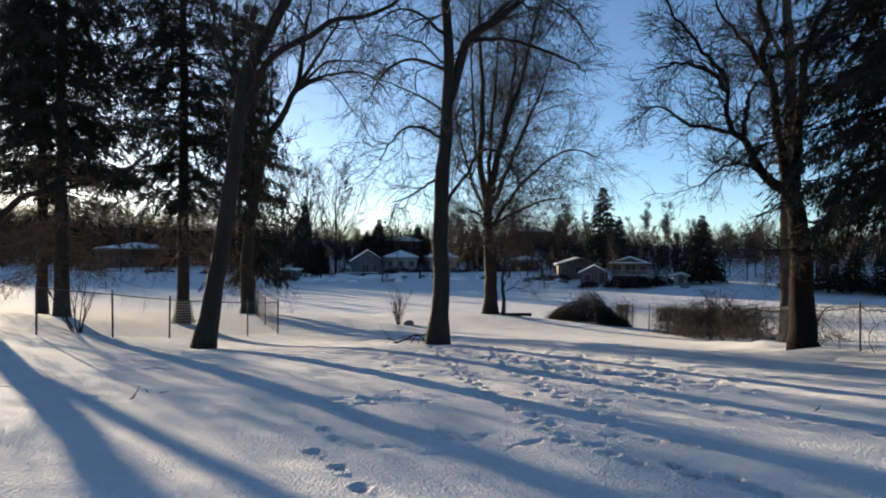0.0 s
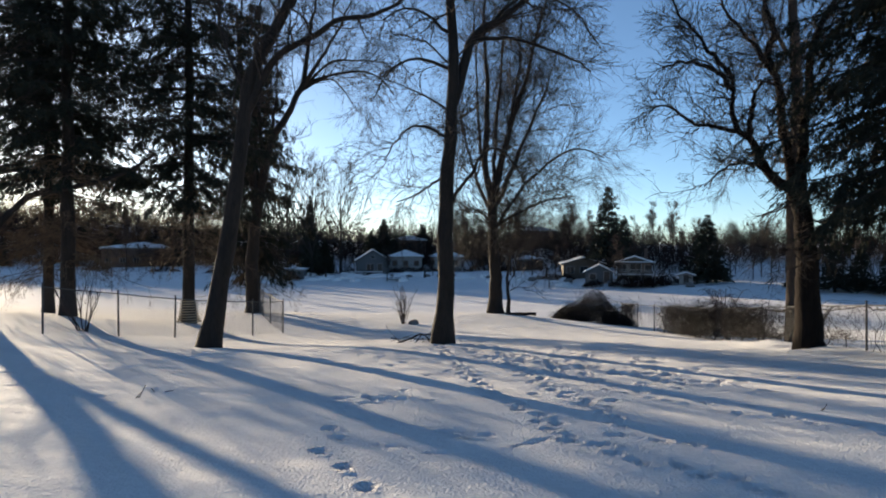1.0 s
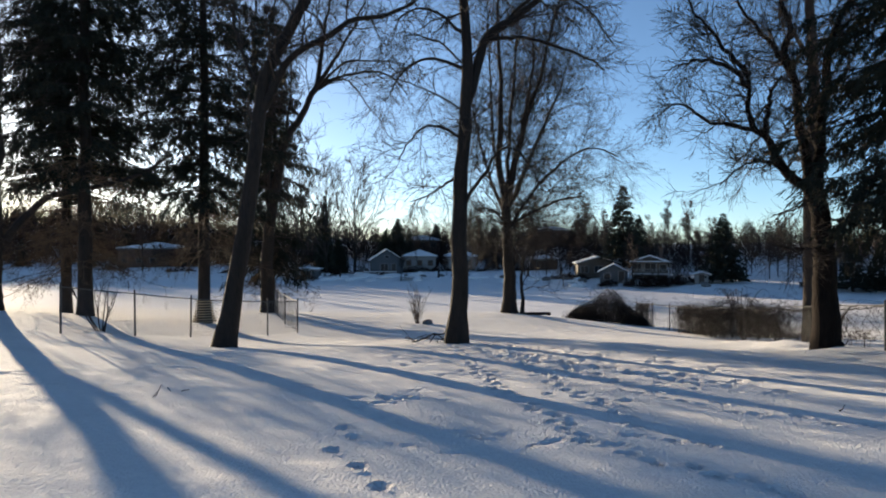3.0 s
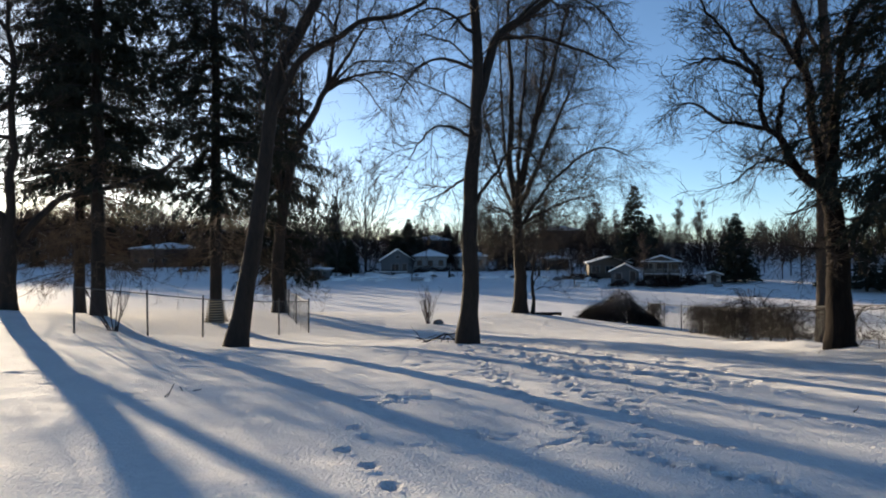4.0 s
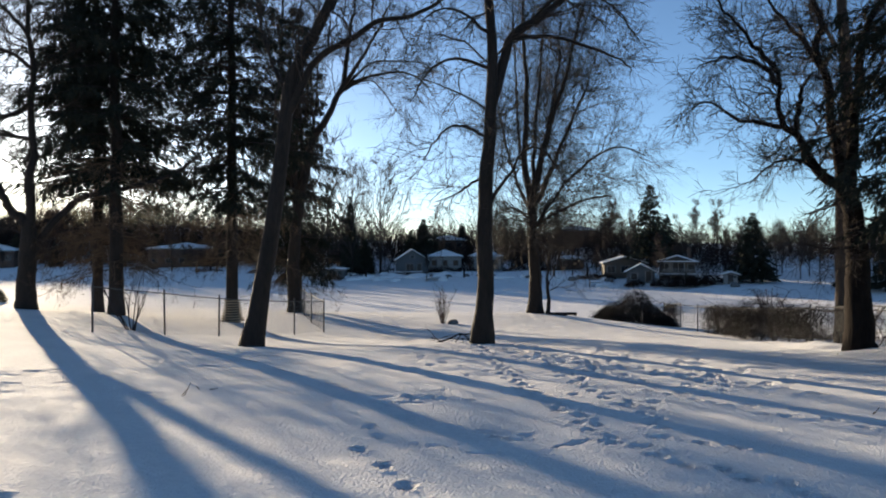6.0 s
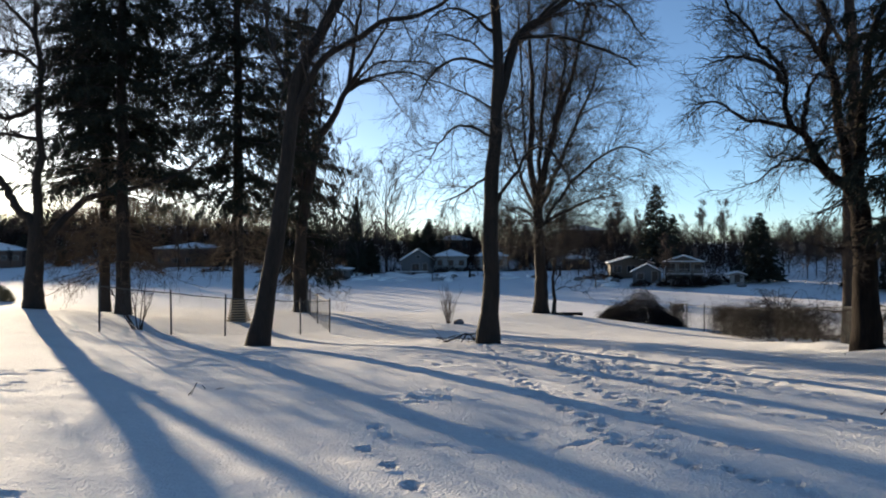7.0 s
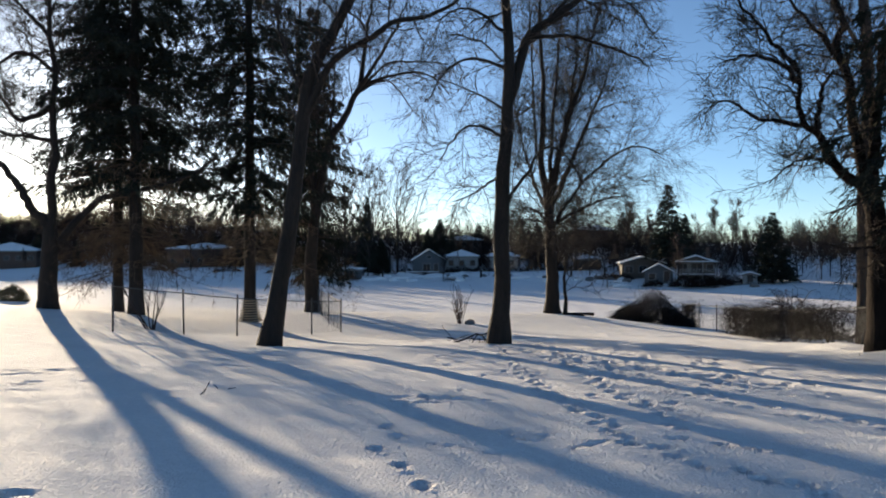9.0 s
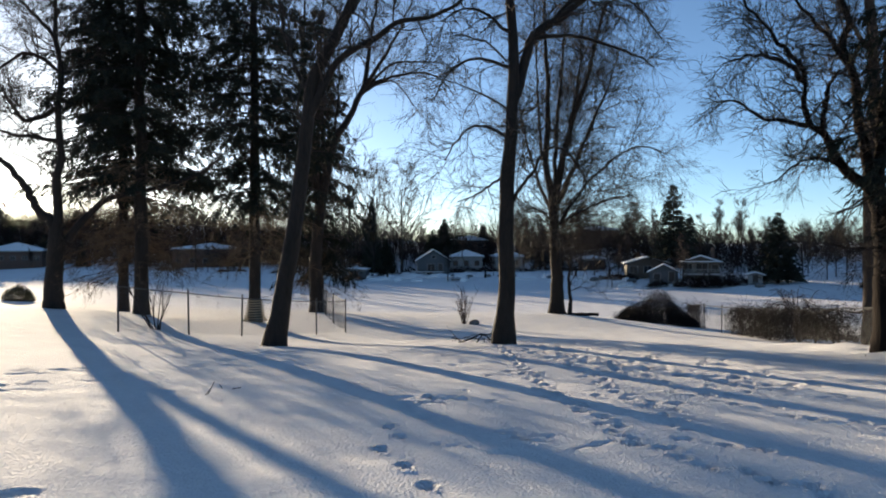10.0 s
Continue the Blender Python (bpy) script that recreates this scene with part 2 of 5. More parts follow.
def prints():
    """Tracks: x, y, heading, half length, half width, depth."""
    rng = np.random.default_rng(11)
    out = []
    # a single walker coming up the garden
    for x, y in ((-0.62, 5.56), (-0.86, 6.08), (-1.16, 6.62), (-1.05, 7.15), (-1.22, 7.6), (-0.95, 8.2), (-1.25, 8.8)):
        out.append((x, y, 1.9, 0.125, 0.06, 0.06))

    def trail(x0, y0, x1, y1, gap, spread, deep, size):
        n = int(math.hypot(x1 - x0, y1 - y0) / gap)
        h = math.atan2(y1 - y0, x1 - x0)
        for k in range(n):
            t = k / max(1, n - 1)
            s = spread * (1 if k % 2 else -1) + rng.normal(0, spread * 0.6)
            bow = math.sin(t * math.pi) * 0.35
            out.append((x0 + (x1 - x0) * t - math.sin(h) * (s + bow) + rng.normal(0, 0.08), y0 + (y1 - y0) * t + math.cos(h) * (s + bow) + rng.normal(0, 0.12),
                        h + rng.normal(0, 0.3), 0.72 * size * rng.uniform(0.8, 1.3), size * 0.4 * rng.uniform(0.8, 1.3), deep * rng.uniform(0.5, 1.2)))
    def path(nodes, gap, spread, deep, size):
        for (xa, ya), (xb, yb) in zip(nodes, nodes[1:]):
            n = max(1, round(math.hypot(xb - xa, yb - ya) / gap))
            h = math.atan2(yb - ya, xb - xa)
            for k in range(n):
                t, q = k / n, spread * (1 if k % 2 else -1)
                out.append((xa + (xb - xa) * t - math.sin(h) * q + rng.normal(0, 0.03), ya + (yb - ya) * t + math.cos(h) * q + rng.normal(0, 0.05),
                            h + rng.normal(0, 0.25), 0.7 * size * rng.uniform(0.85, 1.25), size * 0.4 * rng.uniform(0.8, 1.2), deep * rng.uniform(0.6, 1.2)))

    path([(-0.2, 17.5), (0.3, 12.5), (0.5, 10.3), (0.95, 8.65), (1.25, 7.1), (1.7, 6.4), (2.1, 6.0), (2.55, 5.47), (3.3, 4.7)], 0.25, 0.07, 0.09, 0.16)
    path([(0.9, 16.0), (1.5, 10.4), (1.85, 9.3), (1.78, 7.5), (2.1, 7.2), (2.5, 6.8)], 0.3, 0.08, 0.08, 0.15)
    path([(1.3, 17.5), (2.4, 10.5), (3.0, 9.6), (3.6, 8.7), (5.2, 7.2)], 0.36, 0.12, 0.08, 0.16)
    trail(0.2, 18.0, 1.6, 11.0, 0.45, 0.25, 0.05, 0.16)
    trail(-2.5, 15.5, 6.0, 13.2, 0.55, 0.35, 0.05, 0.16)
    trail(1.0, 14.5, 4.6, 10.5, 0.3, 0.3, 0.1, 0.16)
    trail(-3.3, 13.2, 1.4, 17.6, 0.7, 0.2, 0.04, 0.14)
    trail(4.5, 24, 9.3, 17.2, 0.6, 0.4, 0.05, 0.16)
    trail(-7.5, 12.5, -4.5, 12.0, 0.5, 0.2, 0.035, 0.14)
    for cx, cy, n, r in ((-0.9, 9.4, 9, 0.35), (1.9, 12.5, 12, 0.9), (0.9, 16.3, 70, 1.4), (2.2, 14.2, 50, 1.1), (3.2, 12.6, 40, 1.0), (4.6, 15.2, 24, 1.2), (0.2, 13.6, 12, 0.8), (-7.3, 11.0, 9, 0.7), (6.5, 17.0, 26, 1.0), (3.4, 11.2, 8, 0.5), (2.6, 9.6, 8, 0.6), (-6.6, 9.2, 6, 0.5), (-8.0, 10.4, 6, 0.6), (4.6, 12.2, 8, 0.6), (0.3, 7.4, 3, 0.3)):
        for _ in range(n):
            out.append((cx + rng.normal(0, r), cy + rng.normal(0, r), rng.uniform(0, 3.1), rng.uniform(0.08, 0.15), rng.uniform(0.045, 0.08), rng.uniform(0.03, 0.075)))
    # scuffs and drag marks
    out += [(-3.6, 5.05, 0.3, 0.15, 0.09, 0.07), (0.82, 7.05, 0.72, 0.36, 0.03, 0.05), (-0.06, 6.6, 0.0, 0.14, 0.035, 0.045), (-0.53, 6.9, -0.3, 0.25, 0.025, 0.03), (0.28, 7.16, 0.0, 0.13, 0.04, 0.045),
            (-1.0, 9.1, -0.2, 0.3, 0.08, 0.055), (-0.85, 9.4, 0.3, 0.22, 0.07, 0.06), (-1.35, 9.5, 0.1, 0.2, 0.06, 0.05), (-2.2, 10.5, -0.6, 0.32, 0.05, 0.045), (-5.1, 14.2, 0.1, 0.3, 0.12, 0.06), (-4.6, 14.6, 0.0, 0.22, 0.1, 0.05),
            (-5.2, 11.62, 0.0, 0.26, 0.07, 0.04), (-4.74, 12.47, 0.05, 0.3, 0.06, 0.06), (-4.13, 8.96, 0.0, 0.14, 0.05, 0.04), (-4.6, 9.4, -0.2, 0.3, 0.05, 0.035), (-6.04, 10.12, 0.0, 0.12, 0.05, 0.04)]
    return out


ground = ground_sheet()


# ---- bare trees ----
def bare_tree(name, label, x, y, stems, seed, bark=BARK, twig=TWIG, dens=1.0, rmin=0.0058, droop=0.0, reach=1.0, sink=0.12, group="", flare=1.5, bald=(0,), trunk_twigs=16, trunk_from=0.36, curl=1.0):
    """Stems are curves in metres from the foot, with their first and last radius; the crown grows on them."""
    rng = np.random.default_rng(seed)
    root = thing(name, pose(x, y, ground_z(x, y) - sink), label, "tree", group)
    P, R, done = [], [], []
    for n, (pts, r0, r1) in enumerate(stems):
        pts = np.array(pts, float)
        if n:
            every = np.concatenate(done)
            d = np.linalg.norm(every - pts[0], axis=1)
            shift = every[d.argmin()] - pts[0]
            pts = pts + shift * np.linspace(1, 0, len(pts))[:, None] ** 2
        c = resample(pts, 16)
        c[1:-1] += rng.normal(0, 0.015 + 0.16 * r0 * (n > 0), (14, 3)) * [1, 1, 0.4]
        done.append(c)
        rad = np.linspace(r0, r1, 16) ** 1.0
        if n == 0:
            hgt = c[:, 2] - c[0, 2]
            rad = rad * (1 + (flare - 1) * np.exp(-hgt / 0.35))
        P.append(c)
        R.append(rad)
        fine = resample(c, 30)
        rr = np.interp(np.linspace(0, 1, 30), np.linspace(0, 1, 16), rad) * (1 + rng.normal(0, 0.025, 30))
        if n == 0:
            fine[0, 2] -= 0.25
        v, f = tubes(fine[None], rr[None], 14 if n == 0 else 9)
        if n == 0:
            ang = np.arctan2(v[:, 1], v[:, 0])
            lobe = 1 + 0.10 * np.sin(5 * ang + seed) * np.exp(-np.maximum(v[:, 2], 0) / 0.5)
            axis = np.repeat(fine, 14, axis=0)
            v = axis + (v - axis) * lobe[:, None]
        mesh_of("trunk" if n == 0 else "limb", v.tolist(), f.tolist(), bark, root, smooth=True)
    P, R = np.stack(P), np.stack(R)
    rich = [n for n in range(len(P)) if n not in bald]
    lim, limr = P[rich], R[rich]
    # boughs on the limbs, then branches, twigs and tips
    n2, n3 = max(2, round(7 * dens)), max(3, round(6 * dens))
    span = np.linalg.norm(np.diff(lim, axis=1), axis=2).sum(1)
    n1 = np.clip(np.round(3.0 * dens * span / reach), 3, 26).astype(int)
    b1 = grow(rng, lim, limr, n1, 1.75 * reach, 46, k=7, start=0.15, wiggle=0.17 * curl, up=0.07 - droop, thin=0.42, rmin=rmin * 1.9, rmax=0.03, tip=0.35, by_parent=False)
    t1 = grow(rng, P[:1], R[:1], round(trunk_twigs * dens), 1.9 * reach, 62, k=7, start=trunk_from, wiggle=0.18 * curl, up=0.04 - droop, thin=0.3, rmin=rmin * 2.0, rmax=0.035, tip=0.35, by_parent=False)
    b1 = (np.concatenate([b1[0], t1[0]]), np.concatenate([b1[1], t1[1]]))
    b2 = grow(rng, *b1, n2, 1.1 * reach, 40, k=6, start=0.12, wiggle=0.17 * curl, up=0.02 - droop, rmin=rmin * 1.1, rmax=0.013, tip=0.5, by_parent=False)
    b2b = grow(rng, lim, limr, n1, 0.9 * reach, 50, k=6, start=0.3, wiggle=0.18 * curl, up=0.05 - droop, rmin=rmin * 1.1, rmax=0.013, tip=0.5, by_parent=False)
    b2 = (np.concatenate([b2[0], b2b[0]]), np.concatenate([b2[1], b2b[1]]))
    b3 = grow(rng, *b2, n3, 0.6 * reach, 36, k=3, start=0.1, wiggle=0.2 * curl, up=0.0 - droop, rmin=rmin * 0.75, rmax=0.008, tip=0.6, by_parent=False)
    crown_mesh("crown", [b1, b2, b3], twig, root)
    return root


bare_tree("maple_tree", "tall bare maple with a forked trunk standing in snow", -0.16, 18.7, [
    ([(0, 0, 0), (0.1, 0, 1.6), (0.1, 0, 3.3), (0.2, 0, 5), (0.3, 0, 6.6), (0.3, 0.1, 7.9), (0.2, 0.1, 8.8), (0.2, 0.2, 11), (0.3, 0.3, 13.3)], 0.24, 0.06),
    ([(0.3, 0, 6.3), (0.6, 0.2, 7.3), (0.9, 0.3, 8.1), (1.6, 0.5, 8.6), (2.1, 0.7, 9), (3, 1, 10), (3.6, 1.2, 11.8)], 0.15, 0.04),
    ([(0.1, 0, 5.5), (-0.4, -0.2, 5.7), (-0.8, -0.5, 5.6), (-1.1, -0.7, 5.2), (-1.4, -0.8, 4.7)], 0.045, 0.015),
    ([(0.2, 0, 7.4), (-0.6, 0.3, 7.6), (-1.3, 0.6, 7.3), (-1.9, 1, 6.5)], 0.05, 0.015),
    ([(0.2, 0, 8.1), (-0.5, -0.4, 8.5), (-1, -0.8, 8.4), (-1.4, -1.2, 8)], 0.05, 0.015),
    ([(0.1, 0, 4.2), (-0.7, 0.5, 3.9), (-1.2, 0.9, 3.8)], 0.04, 0.012),
    ([(0.8, 0, 7.8), (1.8, 0.1, 7.9), (2.7, 0.3, 7.7), (3.5, 0.6, 7.5), (4, 1, 7.3)], 0.06, 0.015),
    ([(0.1, 0, 3.8), (0.8, -0.3, 4.7), (1.2, -0.6, 5.1), (1.7, -0.9, 4.7), (2.1, -1.3, 3.9)], 0.05, 0.015),
    ([(1.1, 0, 8.2), (2.3, 0.7, 9.3), (3.5, 1.3, 9.1), (4.4, 2, 8.3)], 0.05, 0.015),
    ([(0.2, 0, 8.8), (-0.4, -1, 9.4), (-1, -2, 9.8)], 0.06, 0.02),
    ([(0.2, 0, 9.6), (0.9, 1, 11.2), (1.7, 2, 13.1)], 0.06, 0.02)], 21, droop=0.06, dens=0.95, reach=1.1, curl=1.5)
bare_tree("maple_tree", "wide bare maple with several stems at the lake bank", 2.46, 38, [
    ([(0, 0, -0.1), (0, 0, 2.2), (-0.1, 0, 4), (-0.2, 0, 6)], 0.36, 0.22),
    ([(-0.2, 0, 5.4), (-0.5, 0, 7.5), (-0.5, 0, 9.8), (-0.4, 0.1, 12.5), (-0.6, 0.3, 15.2), (-0.6, 0.5, 17.9)], 0.2, 0.04),
    ([(-0.1, 0, 5.4), (0.3, -0.2, 7.5), (0.8, -0.4, 9.8), (1.6, -0.6, 12.3), (2.2, -0.8, 14.8), (2.6, -1, 16.5)], 0.2, 0.04),
    ([(0, 0, 5.1), (0.9, 0.5, 7.4), (1.9, 1, 9.8), (2.9, 1.5, 12.2), (3.5, 2, 14.2)], 0.14, 0.03),
    ([(0.1, 0, 4.4), (0.9, -0.5, 5.8), (2.3, -1, 7.5), (3.9, -1.6, 8.4), (5.2, -2, 7.9)], 0.1, 0.025),
    ([(-0.1, 0, 5.0), (0.0, 0.2, 8.0), (0.2, 0.3, 11.5), (0.5, 0.4, 15.5)], 0.14, 0.03),
    ([(0.0, 0, 5.2), (0.5, -0.3, 8.4), (1.1, -0.5, 11.8), (1.3, -0.6, 15.8)], 0.12, 0.03),
    ([(-0.2, 0, 5.1), (-0.9, 0.7, 7), (-1.5, 1.2, 9.1), (-2, 1.5, 12.2)], 0.1, 0.03),
    ([(-0.3, 0, 6.6), (-0.8, 0.7, 9.3), (-0.9, 1, 12.7), (-1.1, 1, 15.4)], 0.09, 0.03),
    ([(0.1, 0, 4.9), (1.2, -0.7, 5.4), (2.5, -1.3, 5.9), (3.5, -2, 6)], 0.09, 0.03),
    ([(-0.2, 0, 4.7), (-1, -1, 5.4), (-1.7, -1, 5.5)], 0.08, 0.03)], 22, rmin=0.007, dens=1.3, reach=2.1, droop=0.04, curl=1.3, trunk_twigs=34, trunk_from=0.5)
bare_tree("maple_tree", "leaning bare maple with a long side limb", -6.18, 18.8, [
    ([(0, 0, 0), (0.3, 0, 1.4), (0.5, 0, 2.7), (0.7, 0, 4), (0.9, 0, 5.4), (1.1, 0, 7), (1.5, 0, 7.8), (2.1, 0, 8.9), (2.8, 0, 10.7), (3.2, 0, 12.7)], 0.25, 0.08),
    ([(1.0, 0, 6.2), (1.6, -0.1, 7.25), (2.2, -0.3, 7.8), (2.9, -0.4, 8.1), (3.6, -0.6, 8.4), (4.2, -0.7, 8.4), (4.9, -0.9, 8.6), (5.6, -1, 9.1)], 0.12, 0.03),
    ([(1.1, 0, 6.6), (0.4, 0.7, 7.7), (-0.1, 1.3, 9.1), (-0.4, 2, 10.6)], 0.07, 0.02),
    ([(1.8, 0, 8.3), (2.8, 0.6, 10), (4, 1.2, 11)], 0.06, 0.02),
    ([(2.3, 0, 9.4), (1.6, 0.6, 10.9), (1.3, 1.2, 12.7)], 0.06, 0.02)], 23, dens=0.85, curl=1.3)
bare_tree("ash_tree", "bare pale-barked tree that bends over the spruces", -9.79, 37, [
    ([(0, 0, -0.1), (-0.1, 0, 2.4), (0.1, 0, 4.7), (0.5, 0, 7), (0.9, 0, 8.9), (1.4, 0, 9.7)], 0.36, 0.17),
    ([(1.1, 0, 9.1), (1.8, 0, 10.1), (2.5, 0, 11.7), (2.7, 0.1, 13.2), (2.9, 0.3, 15), (3.1, 0.5, 17.1)], 0.19, 0.04),
    ([(2.6, 0, 11.7), (3.5, -0.3, 12.9), (4.4, -0.7, 14.2), (5.1, -1, 15.5)], 0.12, 0.03),
    ([(2.3, 0, 11), (3.2, 0.2, 11.9), (5.1, 0.5, 12.4), (6.2, 0.8, 12.2), (7, 1, 11.3)], 0.1, 0.025),
    ([(0.9, 0, 8.7), (1.1, 0.3, 10.8), (1, 0.7, 13.2), (0.8, 1, 15.9)], 0.08, 0.025),
    ([(0.1, 0, 4.7), (-0.4, 0.5, 8), (-0.9, 0.8, 11.5), (-1.2, 1, 16)], 0.13, 0.04),
    ([(0.2, 0, 5.5), (-0.1, -0.4, 9), (-0.5, -0.6, 12.5), (-0.4, -0.8, 17)], 0.13, 0.04),
    ([(0.4, 0, 6.4), (0.2, 0.5, 10), (0.0, 0.8, 13.5), (0.2, 1, 17)], 0.12, 0.04),
    ([(2.6, 0, 11.3), (3.9, 0.3, 12.8), (5.6, 0.7, 13), (7, 1, 12.9)], 0.08, 0.02),
    ([(2.4, 0, 11.1), (3.8, 0.3, 11.9), (4.7, 0.7, 11.1), (5.1, 1, 10.5)], 0.06, 0.02)], 24, rmin=0.0085, dens=0.9, reach=1.5)
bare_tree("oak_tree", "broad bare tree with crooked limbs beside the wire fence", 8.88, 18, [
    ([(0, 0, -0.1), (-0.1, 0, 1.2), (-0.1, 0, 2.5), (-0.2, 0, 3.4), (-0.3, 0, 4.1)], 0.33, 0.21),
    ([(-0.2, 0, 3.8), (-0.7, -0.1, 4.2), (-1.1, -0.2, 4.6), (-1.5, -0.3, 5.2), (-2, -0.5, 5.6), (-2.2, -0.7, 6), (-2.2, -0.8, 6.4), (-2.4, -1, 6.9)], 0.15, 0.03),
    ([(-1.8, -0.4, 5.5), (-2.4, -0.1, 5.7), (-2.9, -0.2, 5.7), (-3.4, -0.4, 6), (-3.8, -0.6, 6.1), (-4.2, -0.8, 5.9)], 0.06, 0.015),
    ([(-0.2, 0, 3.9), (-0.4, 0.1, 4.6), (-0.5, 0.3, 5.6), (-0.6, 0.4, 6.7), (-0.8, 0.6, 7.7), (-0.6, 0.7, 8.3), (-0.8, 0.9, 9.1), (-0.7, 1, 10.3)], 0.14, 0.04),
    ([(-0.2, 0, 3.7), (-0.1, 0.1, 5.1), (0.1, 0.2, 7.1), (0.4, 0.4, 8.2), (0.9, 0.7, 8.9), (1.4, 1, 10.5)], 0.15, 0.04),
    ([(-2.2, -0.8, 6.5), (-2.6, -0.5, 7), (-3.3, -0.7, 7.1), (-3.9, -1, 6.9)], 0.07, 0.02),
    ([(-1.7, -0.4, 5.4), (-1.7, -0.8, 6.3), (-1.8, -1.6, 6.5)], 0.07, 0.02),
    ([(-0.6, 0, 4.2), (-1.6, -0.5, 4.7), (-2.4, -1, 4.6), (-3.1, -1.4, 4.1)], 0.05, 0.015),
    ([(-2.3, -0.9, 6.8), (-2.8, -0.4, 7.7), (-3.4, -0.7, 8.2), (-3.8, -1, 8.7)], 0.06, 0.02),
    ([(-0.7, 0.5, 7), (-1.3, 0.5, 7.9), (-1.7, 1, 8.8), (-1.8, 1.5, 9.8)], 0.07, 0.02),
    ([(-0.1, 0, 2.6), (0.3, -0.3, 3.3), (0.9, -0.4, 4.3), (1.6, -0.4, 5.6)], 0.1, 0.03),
    ([(-0.2, 0, 2.8), (-1.2, -0.8, 2.7), (-2, -1.4, 2.8)], 0.045, 0.015)], 25, bark=BARK_SHADED, dens=1.0, twig=TWIG, reach=0.85, curl=1.9, droop=0.03, trunk_twigs=6, trunk_from=0.6)
bare_tree("poplar_tree", "straight bare tree with pale brown bark behind the fence", 12.16, 26, [
    ([(0, 0, 0), (0, 0, 2.8), (0, 0, 5.8), (0.2, 0, 9.4), (0, 0, 11.8), (0.1, 0, 14.8)], 0.24, 0.14),
    ([(0.1, 0, 7.8), (1.2, 0.5, 9.2), (2.3, 1, 10.9)], 0.09, 0.03),
    ([(0.1, 0, 9.8), (-0.6, 0.5, 11.6), (-1, 1, 13.4)], 0.09, 0.03)], 26, bark=BARK_PALE, twig=TWIG_RED, rmin=0.009, dens=1.2, reach=1.3, flare=1.2)
bare_tree("willow_tree", "old bare tree with a thick burred trunk and a broken limb", -15.73, 24.2, [
    ([(0, 0, -0.1), (0.02, 0, 0.9), (0.05, 0, 1.9), (0.1, 0, 2.9)], 0.33, 0.24),
    ([(0.0, 0, 2.85), (-0.3, -0.1, 3.3), (-0.7, -0.2, 3.9), (-1.3, -0.3, 4.9), (-1.7, -0.4, 5.3)], 0.17, 0.09),
    ([(0.1, 0, 2.8), (0.2, 0, 4.2), (0.28, 0, 5.9), (0.2, 0, 7), (0.25, 0, 8.5), (0.1, 0, 10.1), (0.1, 0, 11.9)], 0.16, 0.05),
    ([(0.3, 0, 5.8), (-0.6, -0.2, 6), (-1.3, -0.4, 6.1), (-2.2, -0.6, 6.7)], 0.08, 0.02),
    ([(0, 0, 6.9), (-1.2, 0.1, 6.6), (-2.1, 0.2, 7.8), (-3.5, 0.3, 8.7)], 0.1, 0.02),
    ([(0.2, 0, 2.1), (0.4, 0.2, 2.4), (0.9, 0.4, 3.1), (1.5, 0.6, 3.9), (2.3, 0.8, 4.1), (3.6, 1.0, 4.4), (4.6, 1.2, 4.8), (5.5, 1.3, 5.4)], 0.14, 0.05),
    ([(0.2, 0, 8.1), (-0.7, -0.4, 8.8), (-1.6, -0.8, 8.2), (-2.3, -1.2, 7.9)], 0.08, 0.02),
    ([(0.1, 0, 9.3), (-1.2, 0.4, 10.7), (-2.5, 0.8, 11.8)], 0.08, 0.02)], 27, dens=1.35, reach=1.25, curl=1.6, flare=1.25, bald=(0, 1, 5), trunk_twigs=2, trunk_from=0.9)

bare_tree("willow_tree", "bare spreading tree at the garden edge", -25.5, 30.0, [
    ([(0, 0, -0.1), (0.05, 0, 1.6), (0.0, 0, 3.2), (0.1, 0, 5.2)], 0.17, 0.12),
    ([(0.1, 0, 5.0), (-0.2, 0.2, 7.0), (-0.5, 0.3, 9.2), (-0.6, 0.5, 12.0)], 0.13, 0.03),
    ([(0.1, 0, 4.8), (0.6, -0.2, 6.6), (1.3, -0.3, 8.6), (1.7, -0.4, 10.8)], 0.11, 0.03),
    ([(0.0, 0, 5.2), (-1.2, 0.3, 6.6), (-2.4, 0.5, 7.6), (-3.4, 0.4, 9.2)], 0.09, 0.03)], 28, dens=1.4, reach=1.5, flare=1.3, trunk_twigs=3, trunk_from=0.9)


